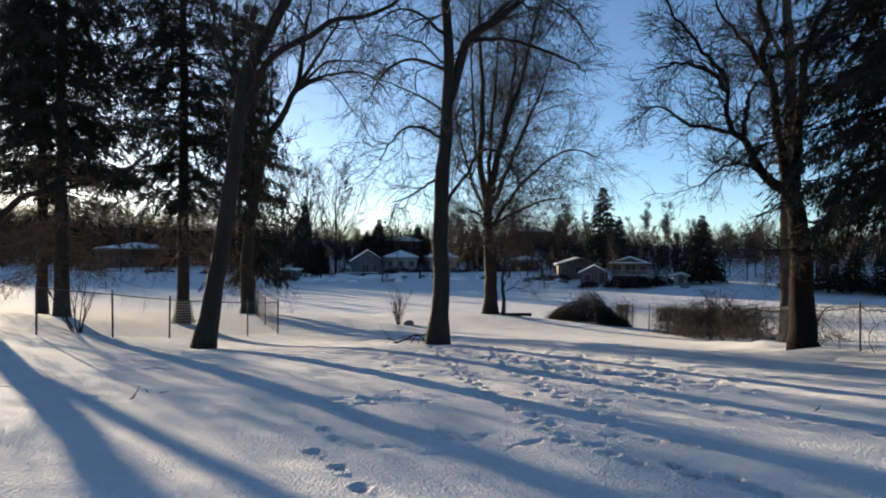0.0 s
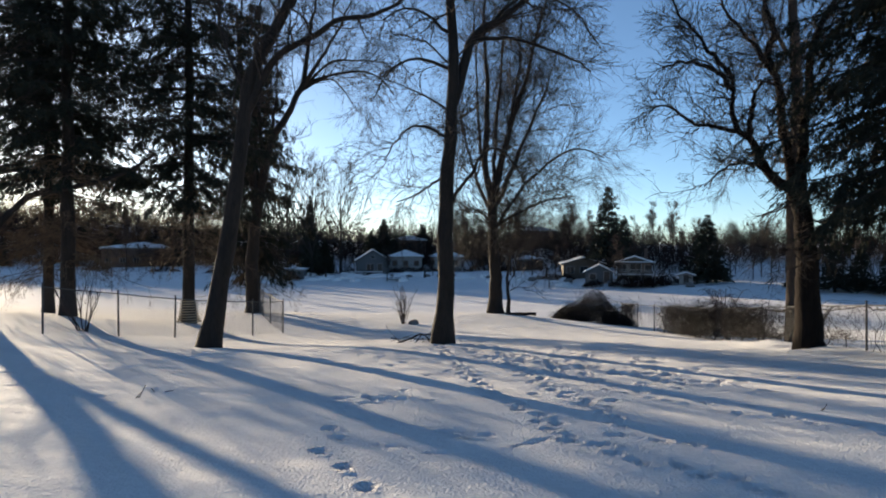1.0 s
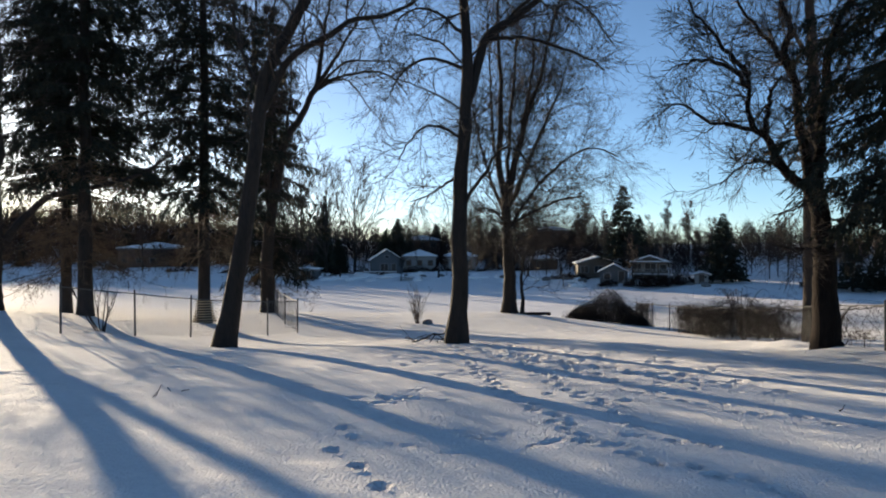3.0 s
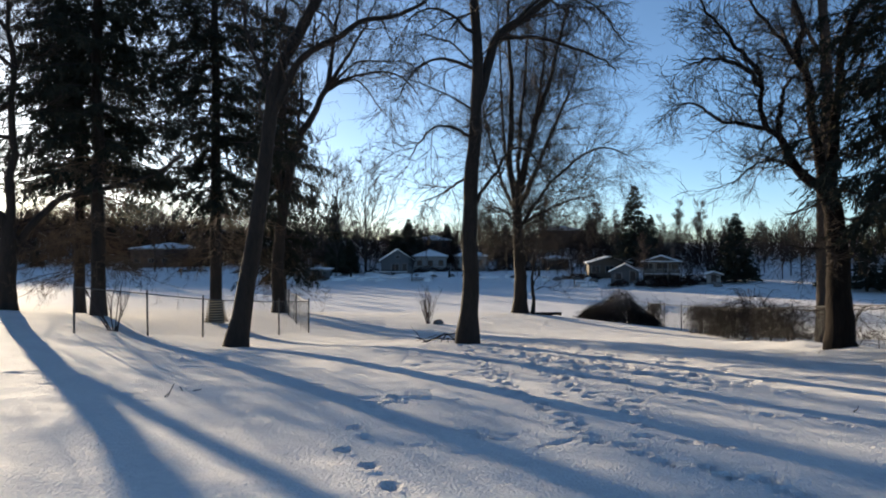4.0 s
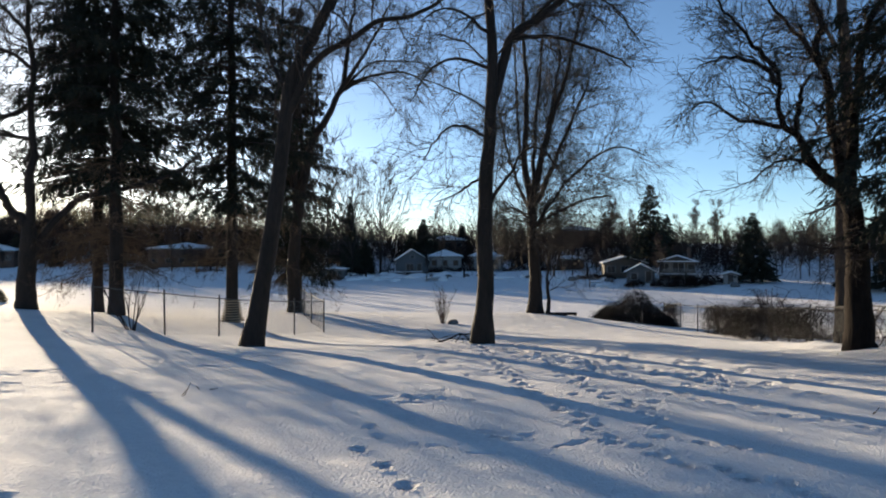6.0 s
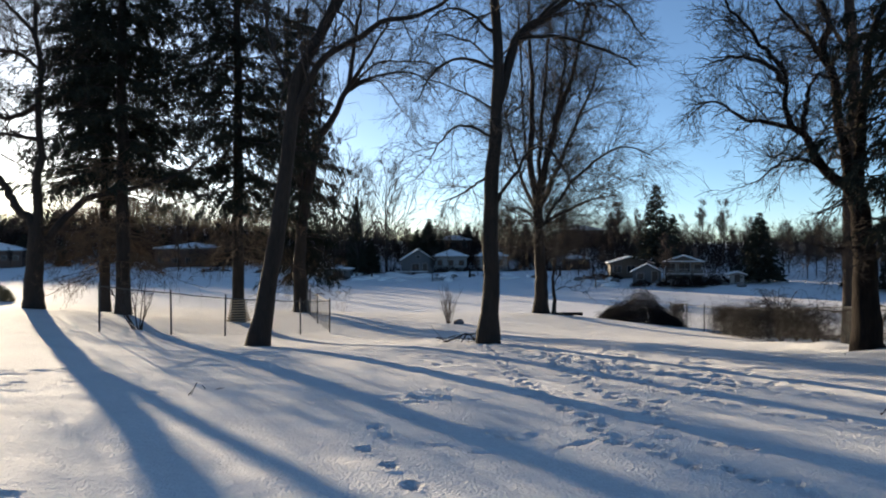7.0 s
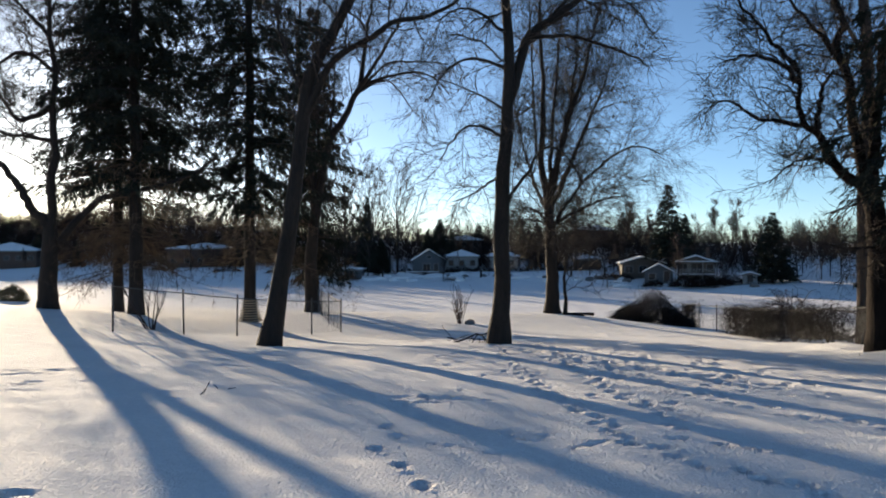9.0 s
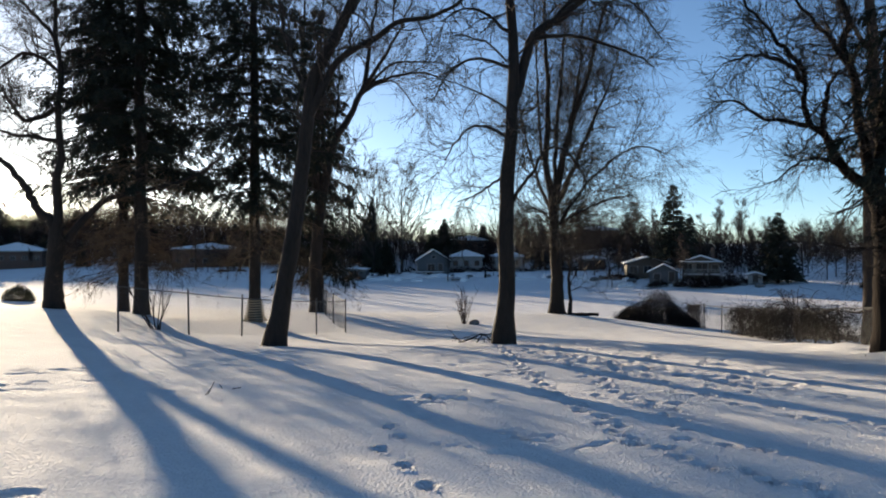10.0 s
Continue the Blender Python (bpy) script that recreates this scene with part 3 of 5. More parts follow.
# ---- spruces ----
def spruce(name, label, x, y, tall, spread, seed, trunk=0.24, bare_to=1.6, dead_to=4.5, gap=0.45, per=7, sparse=1.0, droop=0.55, twigs=20, coat=24, blade=0.2, hang=0.3, top=13.0, dead_per=6, dead_fine=(8, 4), low_len=0.9, thin_zone=2.5, group="spruces"):
    """Whorls of drooping boughs; flat sprays of side twigs, coated with slim blades; brown dead boughs below."""
    rng = np.random.default_rng(seed)
    root = thing(name, pose(x, y, ground_z(x, y) - 0.1), label, "tree", group)
    zs = np.linspace(-0.2, tall, 24)
    line = np.stack([rng.normal(0, 0.02, 24), rng.normal(0, 0.02, 24), zs], -1)
    rad = trunk * (1 - 0.93 * np.clip(zs / tall, 0, 1)) * (1 + 0.32 * np.exp(-np.maximum(zs, 0) / 0.3))
    v, f = tubes(line[None], rad[None], 12)
    mesh_of("trunk", v.tolist(), f.tolist(), BARK, root, smooth=True)

    def boughs(lo, hi, count, thin, longer=1.0):
        h = np.repeat(np.arange(lo, hi, gap), count)
        h = h + rng.normal(0, 0.22, len(h)) * gap
        h = h[rng.uniform(size=len(h)) < thin]
        az = rng.uniform(0, 2 * np.pi, len(h))
        u = np.clip((tall - h) / tall, 0.02, 1)
        ln = longer * spread * np.minimum(u * 1.5, 1.0) ** 0.8 * rng.uniform(0.5, 1.12, len(h))
        out = np.stack([np.cos(az), np.sin(az), np.zeros(len(h))], -1)
        bow = droop * rng.uniform(0.6, 1.3, len(h))[:, None]
        first = (0.35 * h / tall - 0.05)[:, None]
        p = [np.stack([0 * h, 0 * h, h], -1)]
        for q in range(8):
            t = q / 7
            d = unit(out + rng.normal(0, 0.06, out.shape) + np.array([0, 0, 1.0]) * (first - bow * (1.7 * t - 1.25 * t * t)))
            p.append(p[-1] + d * (ln / 8)[:, None])
        r = np.linspace(1, 0.25, 9)[None] * np.clip(0.011 * ln, 0.008, 0.045)[:, None]
        return np.stack(p, 1), r

    def sprays(P, count, size, sag):
        """Side twigs to the left and right of each bough, hanging a little."""
        n, k, _ = P.shape
        i = np.repeat(np.arange(n), count)
        t = rng.uniform(0.14, 1.0, len(i))
        f = t * (k - 1)
        j = np.minimum(f.astype(int), k - 2)
        w = (f - j)[:, None]
        at = P[i, j] * (1 - w) + P[i, j + 1] * w
        tan = unit(P[i, j + 1] - P[i, j])
        flat = unit(np.cross(tan, np.array([0, 0, 1.0]))) * rng.choice([-1.0, 1.0], len(i))[:, None]
        span = np.linalg.norm(P[i, -1] - P[i, 0], axis=1)
        ln = size * span * (1.2 - 0.75 * t) * rng.uniform(0.5, 1.2, len(i)) + 0.12
        d = unit(0.75 * tan + 0.7 * flat + rng.normal(0, 0.15, tan.shape))
        pts = [at]
        for _ in range(3):
            d = unit(d + np.array([0, 0, -1.0]) * sag * rng.uniform(0.3, 1.4, len(i))[:, None])
            pts.append(pts[-1] + d * (ln / 3)[:, None])
        return np.stack(pts, 1), np.broadcast_to(np.array([0.007, 0.006, 0.005, 0.004]), (len(i), 4)).copy()

    # the lowest live whorls are thin, the upper ones full
    live = [boughs(dead_to, dead_to + thin_zone, per, 0.8 * sparse), boughs(dead_to + thin_zone, min(tall - 0.15, top), per, sparse)]
    live = tuple(np.concatenate(q) for q in zip(*live))
    if tall > top:
        cap = boughs(top, tall - 0.2, 3, sparse)
        live = (np.concatenate([live[0], cap[0]]), np.concatenate([live[1], cap[1]]))
    dead = boughs(bare_to, dead_to + 0.8, dead_per, 0.85, low_len)
    dead = (dead[0], dead[1] * 0.6)
    side = sprays(live[0], twigs, 0.24, hang)
    dside = grow(rng, *dead, dead_fine[0], 0.34, 50, k=5, start=0.15, wiggle=0.2, up=-0.14, rmin=0.005, rmax=0.008)
    dfine = grow(rng, *dside, dead_fine[1], 0.6, 45, k=3, start=0.1, wiggle=0.25, up=-0.16, rmin=0.004, rmax=0.006)
    crown_mesh("crown", [live], BARK, root)
    crown_mesh("dead_wood", [dead, dside, dfine], DEAD, root)

    def coating(P, count, size, spread_out, mat, part_name):
        n, k, _ = P.shape
        i = np.repeat(np.arange(n), count)
        t = rng.uniform(0, 1, len(i)) * (k - 1)
        j = np.minimum(t.astype(int), k - 2)
        w = (t - j)[:, None]
        at = P[i, j] * (1 - w) + P[i, j + 1] * w
        tan = unit(P[i, j + 1] - P[i, j])
        d = unit(tan + spread_out * rng.normal(size=tan.shape) + np.array([0, 0, -0.22]))
        s = unit(np.cross(d, rng.normal(size=d.shape)))
        ln = size * rng.uniform(0.55, 1.3, (len(i), 1))
        s = s * size * 0.075
        v = np.stack([at, at + d * ln * 0.45 + s, at + d * ln, at + d * ln * 0.45 - s], 1).reshape(-1, 3)
        mesh_of(part_name, v.tolist(), np.arange(len(v)).reshape(-1, 4).tolist(), mat, root)

    coating(np.concatenate([side[0], live[0][:, 5:9]]), coat, blade, 0.42, NEEDLE, "foliage")
    low = dfine[0][dfine[0][:, -1, 2] < dead_to]
    if len(low):
        coating(low, 2, 0.1, 0.6, DEAD, "dead_foliage")
    return root


spruce("spruce_tree", "tall dark spruce with bare lower trunk behind the wire fence", -16.2, 29.7, 25, 3.9, 31, trunk=0.22, bare_to=1.8, dead_to=5.1, per=11, twigs=18, coat=22, hang=0.42, dead_per=9, dead_fine=(8, 5), low_len=0.85)
spruce("spruce_tree", "tall dark spruce with bare lower trunk behind the wire fence", -13.4, 25.8, 23, 3.3, 32, trunk=0.26, bare_to=2.0, dead_to=5.1, per=10, twigs=18, coat=22, hang=0.42, dead_per=9, dead_fine=(8, 5), low_len=0.85)
spruce("spruce_tree", "thin open spruce with a stripe-wrapped foot behind the fence", -10.25, 29, 28, 3.9, 33, trunk=0.25, bare_to=2.6, dead_to=5.0, per=12, twigs=18, sparse=0.9, hang=0.5, coat=22, dead_per=8, dead_fine=(8, 5))
spruce("spruce_tree", "dark spruce with drooping brown lower boughs at the bank", -10.35, 39.5, 17, 3.3, 34, trunk=0.25, bare_to=1.6, dead_to=2.6, per=10, twigs=18, coat=20, thin_zone=0.0, droop=0.85, hang=0.6, sparse=0.8, dead_per=10, dead_fine=(8, 4))
spruce("spruce_tree", "large dark spruce with long low boughs at the garden side", 10.9, 14.5, 16, 4.4, 35, trunk=0.3, bare_to=2.9, dead_to=3.7, gap=0.6, per=26, thin_zone=0.0, droop=0.75, twigs=32, coat=24, blade=0.18, hang=0.36, top=8.8, dead_per=2, low_len=0.5)


# ---- wire fences ----
def fence(label, pts, tall=1.2, seed=1, group="garden fences"):
    """Posts at the given plan points, a top rail and diamond wire between them."""
    root = thing("chain_link_fence", pose(0, 0, 0), label, "fence", group)
    feet = [Vector((x, y, ground_z(x, y))) for x, y in pts]
    rng = np.random.default_rng(seed)
    for p in feet:
        lean = rng.normal(0, 0.012, 2)
        line = np.array([[p.x, p.y, p.z - 0.3], [p.x + lean[0], p.y + lean[1], p.z + tall + 0.03], [p.x + lean[0], p.y + lean[1], p.z + tall + 0.07]])
        v, f = tubes(line[None], np.array([[0.027, 0.027, 0.016]]), 10)
        post = mesh_of("post", v.tolist(), f.tolist(), DARKSTEEL, root, smooth=True)
        v, f = tubes((line[2:] + np.array([[0, 0, 0], [0, 0, 0.03], [0, 0, 0.05]]))[None], np.array([[0.031, 0.028, 0.006]]), 10)
        mesh_of("cap", v.tolist(), f.tolist(), DARKSTEEL, post, smooth=True)
    for a, b in zip(feet, feet[1:]):
        top = np.array([[*(a + Vector((0, 0, tall)))], [*((a + b) / 2 + Vector((0, 0, tall - 0.012)))], [*(b + Vector((0, 0, tall)))]])
        v, f = tubes(top[None], np.full((1, 3), 0.015), 8)
        mesh_of("top_rail", v.tolist(), f.tolist(), DARKSTEEL, root, smooth=True)
        span = (b - a).length
        n = int(span / 0.075)
        wires = []
        for s in (1, -1):
            for k in range(-int(tall / 0.075), n + 1):
                u0, u1 = k * 0.075, k * 0.075 + tall
                z0, z1 = 0.03, tall
                if u0 < 0:
                    z0, u0 = 0.03 - u0 * (tall - 0.03) / tall, 0
                if u1 > span:
                    z1, u1 = tall - (u1 - span) * (tall - 0.03) / tall, span
                if u1 - u0 < 0.02:
                    continue
                if s < 0:
                    u0, u1 = span - u0, span - u1
                p0, p1 = a.lerp(b, u0 / span), a.lerp(b, u1 / span)
                wires.append(((p0.x, p0.y, p0.z + z0), (p1.x, p1.y, p1.z + z1)))
        W = np.array(wires)
        v, f = tubes(W, np.full(W.shape[:2], 0.0015), 3)
        mesh_of("wire_mesh", v.tolist(), f.tolist(), STEEL, root)
    return root


fence("low galvanised chain link fence of the side garden", [(-10.3, 18.6), (-9.35, 20.8), (-8.5, 22.8), (-7.7, 24.7), (-7.0, 26.3), (-6.3, 28.0), (-7.5, 31.0), (-8.7, 34.5), (-9.7, 37.5)], seed=2)
fence("low chain link fence along the garden edge, overgrown with vines", [(10.3, 11.6), (10.2, 14.6), (10.0, 17.6), (10.05, 20.6), (10.1, 23.6), (10.1, 26.6), (10.1, 29.6), (10.1, 32.8), (10.1, 36.0), (10.0, 38.8), (9.8, 41.4)], seed=3)


# ---- shrubs and vines ----
def strands(rng, starts, dirs, lengths, k, wiggle, up, r0, r1):
    p, d = [starts], unit(dirs)
    for s in range(k - 1):
        d = unit(d + rng.normal(size=d.shape) * wiggle + np.array([0, 0, up]))
        p.append(p[-1] + d * (lengths / (k - 1))[:, None])
    return np.stack(p, 1), np.broadcast_to(np.linspace(r0, r1, k), (len(starts), k)).copy()


def vine_hedge(label, x, y0, y1, tall, n, seed, thick=0.28, stem=0.03):
    rng = np.random.default_rng(seed)
    root = thing("vine_tangle", pose(x, y0, ground_z(x, y0)), label, "vine")
    y = y0 + (y1 - y0) * rng.uniform(0, 1, n) ** 0.75
    gx = x + rng.normal(0, thick * 0.5, n)
    g = height(gx, y)
    fill = 0.5 + 0.5 * np.sin(y * 1.7 + seed) * np.sin(y * 0.63)
    z = g + tall * np.where(rng.uniform(size=n) < 0.6, rng.uniform(0.68, 1.04, n), rng.uniform(0.15, 1.0, n) * (0.5 + 0.5 * fill))
    st = np.stack([gx - x, y - y0, z - ground_z(x, y0)], -1)
    P, R = strands(rng, st, rng.normal(size=(n, 3)) * [0.5, 1, 0.5], rng.uniform(0.35, 1.1, n), 6, 0.45, -0.3, 0.005, 0.003)
    P[:, :, 2] = np.maximum(P[:, :, 2], (g - ground_z(x, y0))[:, None] + 0.01)
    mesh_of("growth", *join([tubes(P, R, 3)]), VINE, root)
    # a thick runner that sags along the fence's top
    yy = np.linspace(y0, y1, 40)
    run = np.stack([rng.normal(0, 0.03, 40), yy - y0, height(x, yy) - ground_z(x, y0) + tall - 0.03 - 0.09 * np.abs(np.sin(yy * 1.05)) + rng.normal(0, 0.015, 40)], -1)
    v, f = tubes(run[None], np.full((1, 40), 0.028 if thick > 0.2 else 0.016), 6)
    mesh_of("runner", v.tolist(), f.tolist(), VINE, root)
    # the thicker climbing stems
    ys = np.linspace(y0 + 0.3, y1 - 0.3, int((y1 - y0) * 1.1)) + rng.normal(0, 0.2, int((y1 - y0) * 1.1))
    for yy in ys:
        c = np.array([[rng.normal(0, 0.06), yy - y0 + rng.normal(0, 0.12) * t, ground_z(x, yy) - ground_z(x, y0) - 0.1 + t * (tall + 0.1)] for t in np.linspace(0, 1, 7)])
        v, f = tubes(c[None], np.linspace(stem, stem * 0.45, 7)[None], 6)
        mesh_of("climbing_stem", v.tolist(), f.tolist(), BARK, root)
    return root


vine_hedge("dense brown leafless vines hanging on a wire fence", 10.1, 21.6, 34.3, 1.2, 3000, 41, thick=0.32)
vine_hedge("thin leafless vines creeping along the fence top", 10.05, 16.0, 22.0, 1.2, 170, 42, thick=0.12, stem=0.012)
vine_hedge("leafless vines at the fence end", 9.9, 39.2, 41.2, 1.2, 600, 43)


def mound(name, label, x, y, wide, deep, tall, n, seed, mat=VINE, r=0.009):
    """A heap of arching canes."""
    rng = np.random.default_rng(seed)
    root = thing(name, pose(x, y, ground_z(x, y) - 0.05), label, "shrub")
    a = rng.uniform(0, 2 * np.pi, n)
    q = np.sqrt(rng.uniform(0, 1, n))
    fx, fy = q * np.cos(a) * wide / 2, q * np.sin(a) * deep / 2
    h = tall * np.clip(1 - q ** 1.2, 0.06, 1) * rng.uniform(0.7, 1.05, n)
    st = np.stack([fx, fy, h * rng.uniform(0.45, 1.0, n)], -1)
    dr = np.stack([np.cos(a), np.sin(a), rng.uniform(-0.6, 0.5, n)], -1) + rng.normal(0, 0.35, (n, 3))
    P, R = strands(rng, st, dr, rng.uniform(0.4, 1.0, n) * tall * 0.6, 6, 0.28, -0.25, r, r * 0.5)
    P[:, :, 2] = np.maximum(P[:, :, 2], 0.02)
    mesh_of("growth", *join([tubes(P, R, 3)]), mat, root)
    for k in range(9):
        b = rng.uniform(0, 6.28)
        c = np.array([[math.cos(b) * wide * 0.32 * t, math.sin(b) * deep * 0.3 * t, tall * 0.9 * math.sin(1.9 * t)] for t in np.linspace(0, 1, 8)])
        v, f = tubes(c[None], np.linspace(0.022, 0.007, 8)[None], 6)
        mesh_of("stem", v.tolist(), f.tolist(), BARK, root)
    return root


def vine_mound():
    """A stump smothered by vines: a dome with its canes hanging down all round."""
    rng = np.random.default_rng(44)
    x, y = 7.95, 40.2
    root = thing("vine_mound", pose(x, y, ground_z(x, y) - 0.1), "domed heap of brown leafless vines on snow", "shrub")
    n = 5200
    a, q = rng.uniform(0, 2 * np.pi, n), np.sqrt(rng.uniform(0, 1, n))
    fx, fy = q * np.cos(a) * 2.1, q * np.sin(a) * 1.3
    h = 1.75 * (1 - np.abs(fx / 2.2) ** 1.5) * (1 - np.abs(fy / 1.45) ** 2) * (1 + 0.12 * np.sin(3.1 * fx + 1)) * rng.uniform(0.05, 1.0, n) ** 0.7
    low = height(x + fx, y + fy) - ground_z(x, y) + 0.1
    st = np.stack([fx, fy, low + np.maximum(h, 0.08)], -1)
    dr = np.stack([np.cos(a) * 0.8, np.sin(a) * 0.8, rng.uniform(-1.0, 0.35, n)], -1) + rng.normal(0, 0.3, (n, 3))
    P, R = strands(rng, st, dr, rng.uniform(0.3, 0.8, n), 5, 0.25, -0.4, 0.0075, 0.004)
    P[:, :, 2] = np.maximum(P[:, :, 2], (low - 0.05)[:, None])
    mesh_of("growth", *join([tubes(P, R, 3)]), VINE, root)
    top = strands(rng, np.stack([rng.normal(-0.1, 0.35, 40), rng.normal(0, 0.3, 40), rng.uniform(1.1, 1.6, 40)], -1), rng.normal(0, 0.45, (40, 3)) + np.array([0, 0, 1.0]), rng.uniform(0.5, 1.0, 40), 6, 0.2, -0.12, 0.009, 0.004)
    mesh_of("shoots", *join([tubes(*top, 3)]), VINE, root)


vine_mound()
mound("weeping_shrub", "leafless weeping shrub behind the fence", 12.4, 33, 3.6, 3.0, 2.4, 2400, 45, mat=TWIG_RED)
mound("weeping_shrub", "low leafless shrub behind the fence", 15.0, 30, 3.0, 2.5, 1.6, 350, 46, mat=TWIG_RED)


def upright_shrub(name, label, x, y, tall, wide, n, seed, mat, r=0.008, thick=0.0, boughs=5):
    rng = np.random.default_rng(seed)
    root = thing(name, pose(x, y, ground_z(x, y) - 0.05), label, "shrub")
    a = rng.uniform(0, 6.28, n)
    st = np.stack([np.cos(a), np.sin(a), 0 * a], -1) * (rng.uniform(0, 0.12, n) + thick)[:, None]
    dr = np.stack([np.cos(a) * wide / tall, np.sin(a) * wide / tall, np.ones(n)], -1) * np.array([1, 1, 1.4]) + rng.normal(0, 0.12, (n, 3))
    main = strands(rng, st, dr, tall * rng.uniform(0.55, 1.05, n), 7, 0.1, 0.03, r * 2, r * 0.8)
    side = grow(rng, *main, boughs, 0.35, 35, k=5, start=0.3, wiggle=0.15, up=0.05, rmin=r * 0.7, rmax=r)
    for k in range(len(main[0])):
        v, f = tubes(main[0][k:k + 1], main[1][k:k + 1], 6)
        mesh_of("stem", v.tolist(), f.tolist(), mat, root)
    for k in range(len(side[0])):
        v, f = tubes(side[0][k:k + 1], side[1][k:k + 1], 3)
        mesh_of("twig", v.tolist(), f.tolist(), mat, root)
    return root


upright_shrub("shrub", "leafless upright shrub with dry stems on snow", -1.95, 32.2, 1.75, 0.5, 22, 51, STRAW, r=0.0065, boughs=9)
upright_shrub("shrub", "pruned leafless shrub with thick stems beside the fence", -10.4, 20.9, 1.75, 0.95, 9, 52, TWIG_RED, r=0.0095, boughs=9)


def rounded(name, label, category, x, y, size, seed, mat, sink=0.3):
    """A lumpy stone or clod."""
    bm = bmesh.new()
    bmesh.ops.create_icosphere(bm, subdivisions=3, radius=1.0)
    for v in bm.verts:
        v.co *= 1 + 0.22 * noise.noise(v.co * 1.7 + Vector((seed, 0, 0))) + 0.08 * noise.noise(v.co * 5 + Vector((seed, 3, 0)))
        v.co = Vector((v.co.x * size[0], v.co.y * size[1], v.co.z * size[2]))
    ob = part(name, bm, mat)
    ob.data.shade_smooth()
    ob.matrix_world = pose(x, y, ground_z(x, y) + size[2] * (1 - 2 * sink) - 0.02)
    return tagged(ob, label, category)


rounded("rock", "dark rock half buried in snow", "rock", -1.5, 32.0, (0.24, 0.2, 0.15), 3, ROCK)


def branch_heap():
    rng = np.random.default_rng(61)
    root = thing("fallen_branch", pose(-0.75, 19.6, ground_z(-0.75, 19.6)), "broken dark branch lying on the snow by a trunk", "branch")
    for pts, r in (([(-0.6, 0, 0), (-0.25, 0, 0.12), (0.05, 0.1, 0.24), (0.25, 0.05, 0.1), (0.45, 0, 0.02)], 0.026), ([(0.05, 0.1, 0.22), (-0.05, 0, 0.1), (-0.12, -0.1, 0.0)], 0.02), ([(0.1, 0.1, 0.2), (0.35, 0.2, 0.22), (0.5, 0.2, 0.08)], 0.02)):
        c = resample(pts, 10)
        v, f = tubes(c[None], np.linspace(r, r * 0.6, 10)[None], 7)
        mesh_of("branch", v.tolist(), f.tolist(), BARK, root)
    n = 22
    P, R = strands(rng, np.stack([rng.uniform(-0.8, 0.7, n), rng.normal(0, 0.25, n), rng.uniform(0.03, 0.15, n)], -1), rng.normal(size=(n, 3)) * [1, 0.6, 0.5], rng.uniform(0.3, 0.7, n), 6, 0.3, 0.0, 0.009, 0.004)
    P[:, :, 2] = np.maximum(P[:, :, 2], 0.01)
    for k in range(n):
        v, f = tubes(P[k:k + 1], R[k:k + 1], 4)
        mesh_of("twig", v.tolist(), f.tolist(), TWIG, root)


branch_heap()


def stuck_twig(x, y, tall, seed):
    rng = np.random.default_rng(seed)
    root = thing("twig", pose(x, y, ground_z(x, y) - 0.03), "short dry twig sticking out of the snow", "twig", "twigs in the snow")
    P, R = strands(rng, np.zeros((3, 3)), np.array([[0.8, 0.2, 0.35], [-1.0, 0.3, 0.22], [0.3, -0.7, 0.3]]), np.array([1, 0.8, 0.7]) * tall, 5, 0.3, 0.0, 0.008, 0.004)
    for k in range(3):
        v, f = tubes(P[k:k + 1], R[k:k + 1], 5)
        mesh_of("stalk", v.tolist(), f.tolist(), BARK, root)


for k, (x, y, t) in enumerate(((-3.97, 9.31, 0.24), (-3.85, 9.75, 0.2), (4.55, 9.0, 0.13), (-0.4, 19.0, 0.25), (8.0, 17.5, 0.25), (-7.7, 7.2, 0.14))):
    stuck_twig(x, y, t, 70 + k)


def log_and_sapling():
    x, y = 3.75, 37.4
    root = thing("fallen_log", pose(x, y, ground_z(x, y) + 0.08, 0, 0, 4), "dark fallen log on the snow beside a maple", "log")
    c = np.stack([np.linspace(-0.75, 0.75, 9), 0.02 * np.sin(np.arange(9)), 0.015 * np.cos(np.arange(9) * 2)], -1)
    v, f = tubes(c[None], 0.085 + 0.008 * np.sin(np.arange(9) * 1.7)[None], 10)
    mesh_of("wood", v.tolist(), f.tolist() , BARK, root)
    for sgn in (-1, 1):
        bm = bmesh.new()
        bmesh.ops.create_circle(bm, cap_ends=True, radius=0.08, segments=10, matrix=pose(sgn * 0.748, 0, 0, 0, 90, 0))
        part("cut_end", bm, BARK_PALE, root)


log_and_sapling()
bare_tree("sapling", "thin bare sapling growing beside a maple trunk", 3.05, 37.6, [
    ([(0, 0, 0), (0.05, 0, 1.0), (0.0, 0, 2.0), (0.1, 0, 3.2)], 0.11, 0.05), ([(0, 0, 1.6), (0.3, 0, 2.2), (0.4, 0, 3.0)], 0.03, 0.015), ([(0, 0, 1.2), (0.6, 0.1, 1.5), (1.0, 0.1, 1.3)], 0.02, 0.01)],
    55, rmin=0.008, dens=0.4, flare=1.2, trunk_twigs=6)


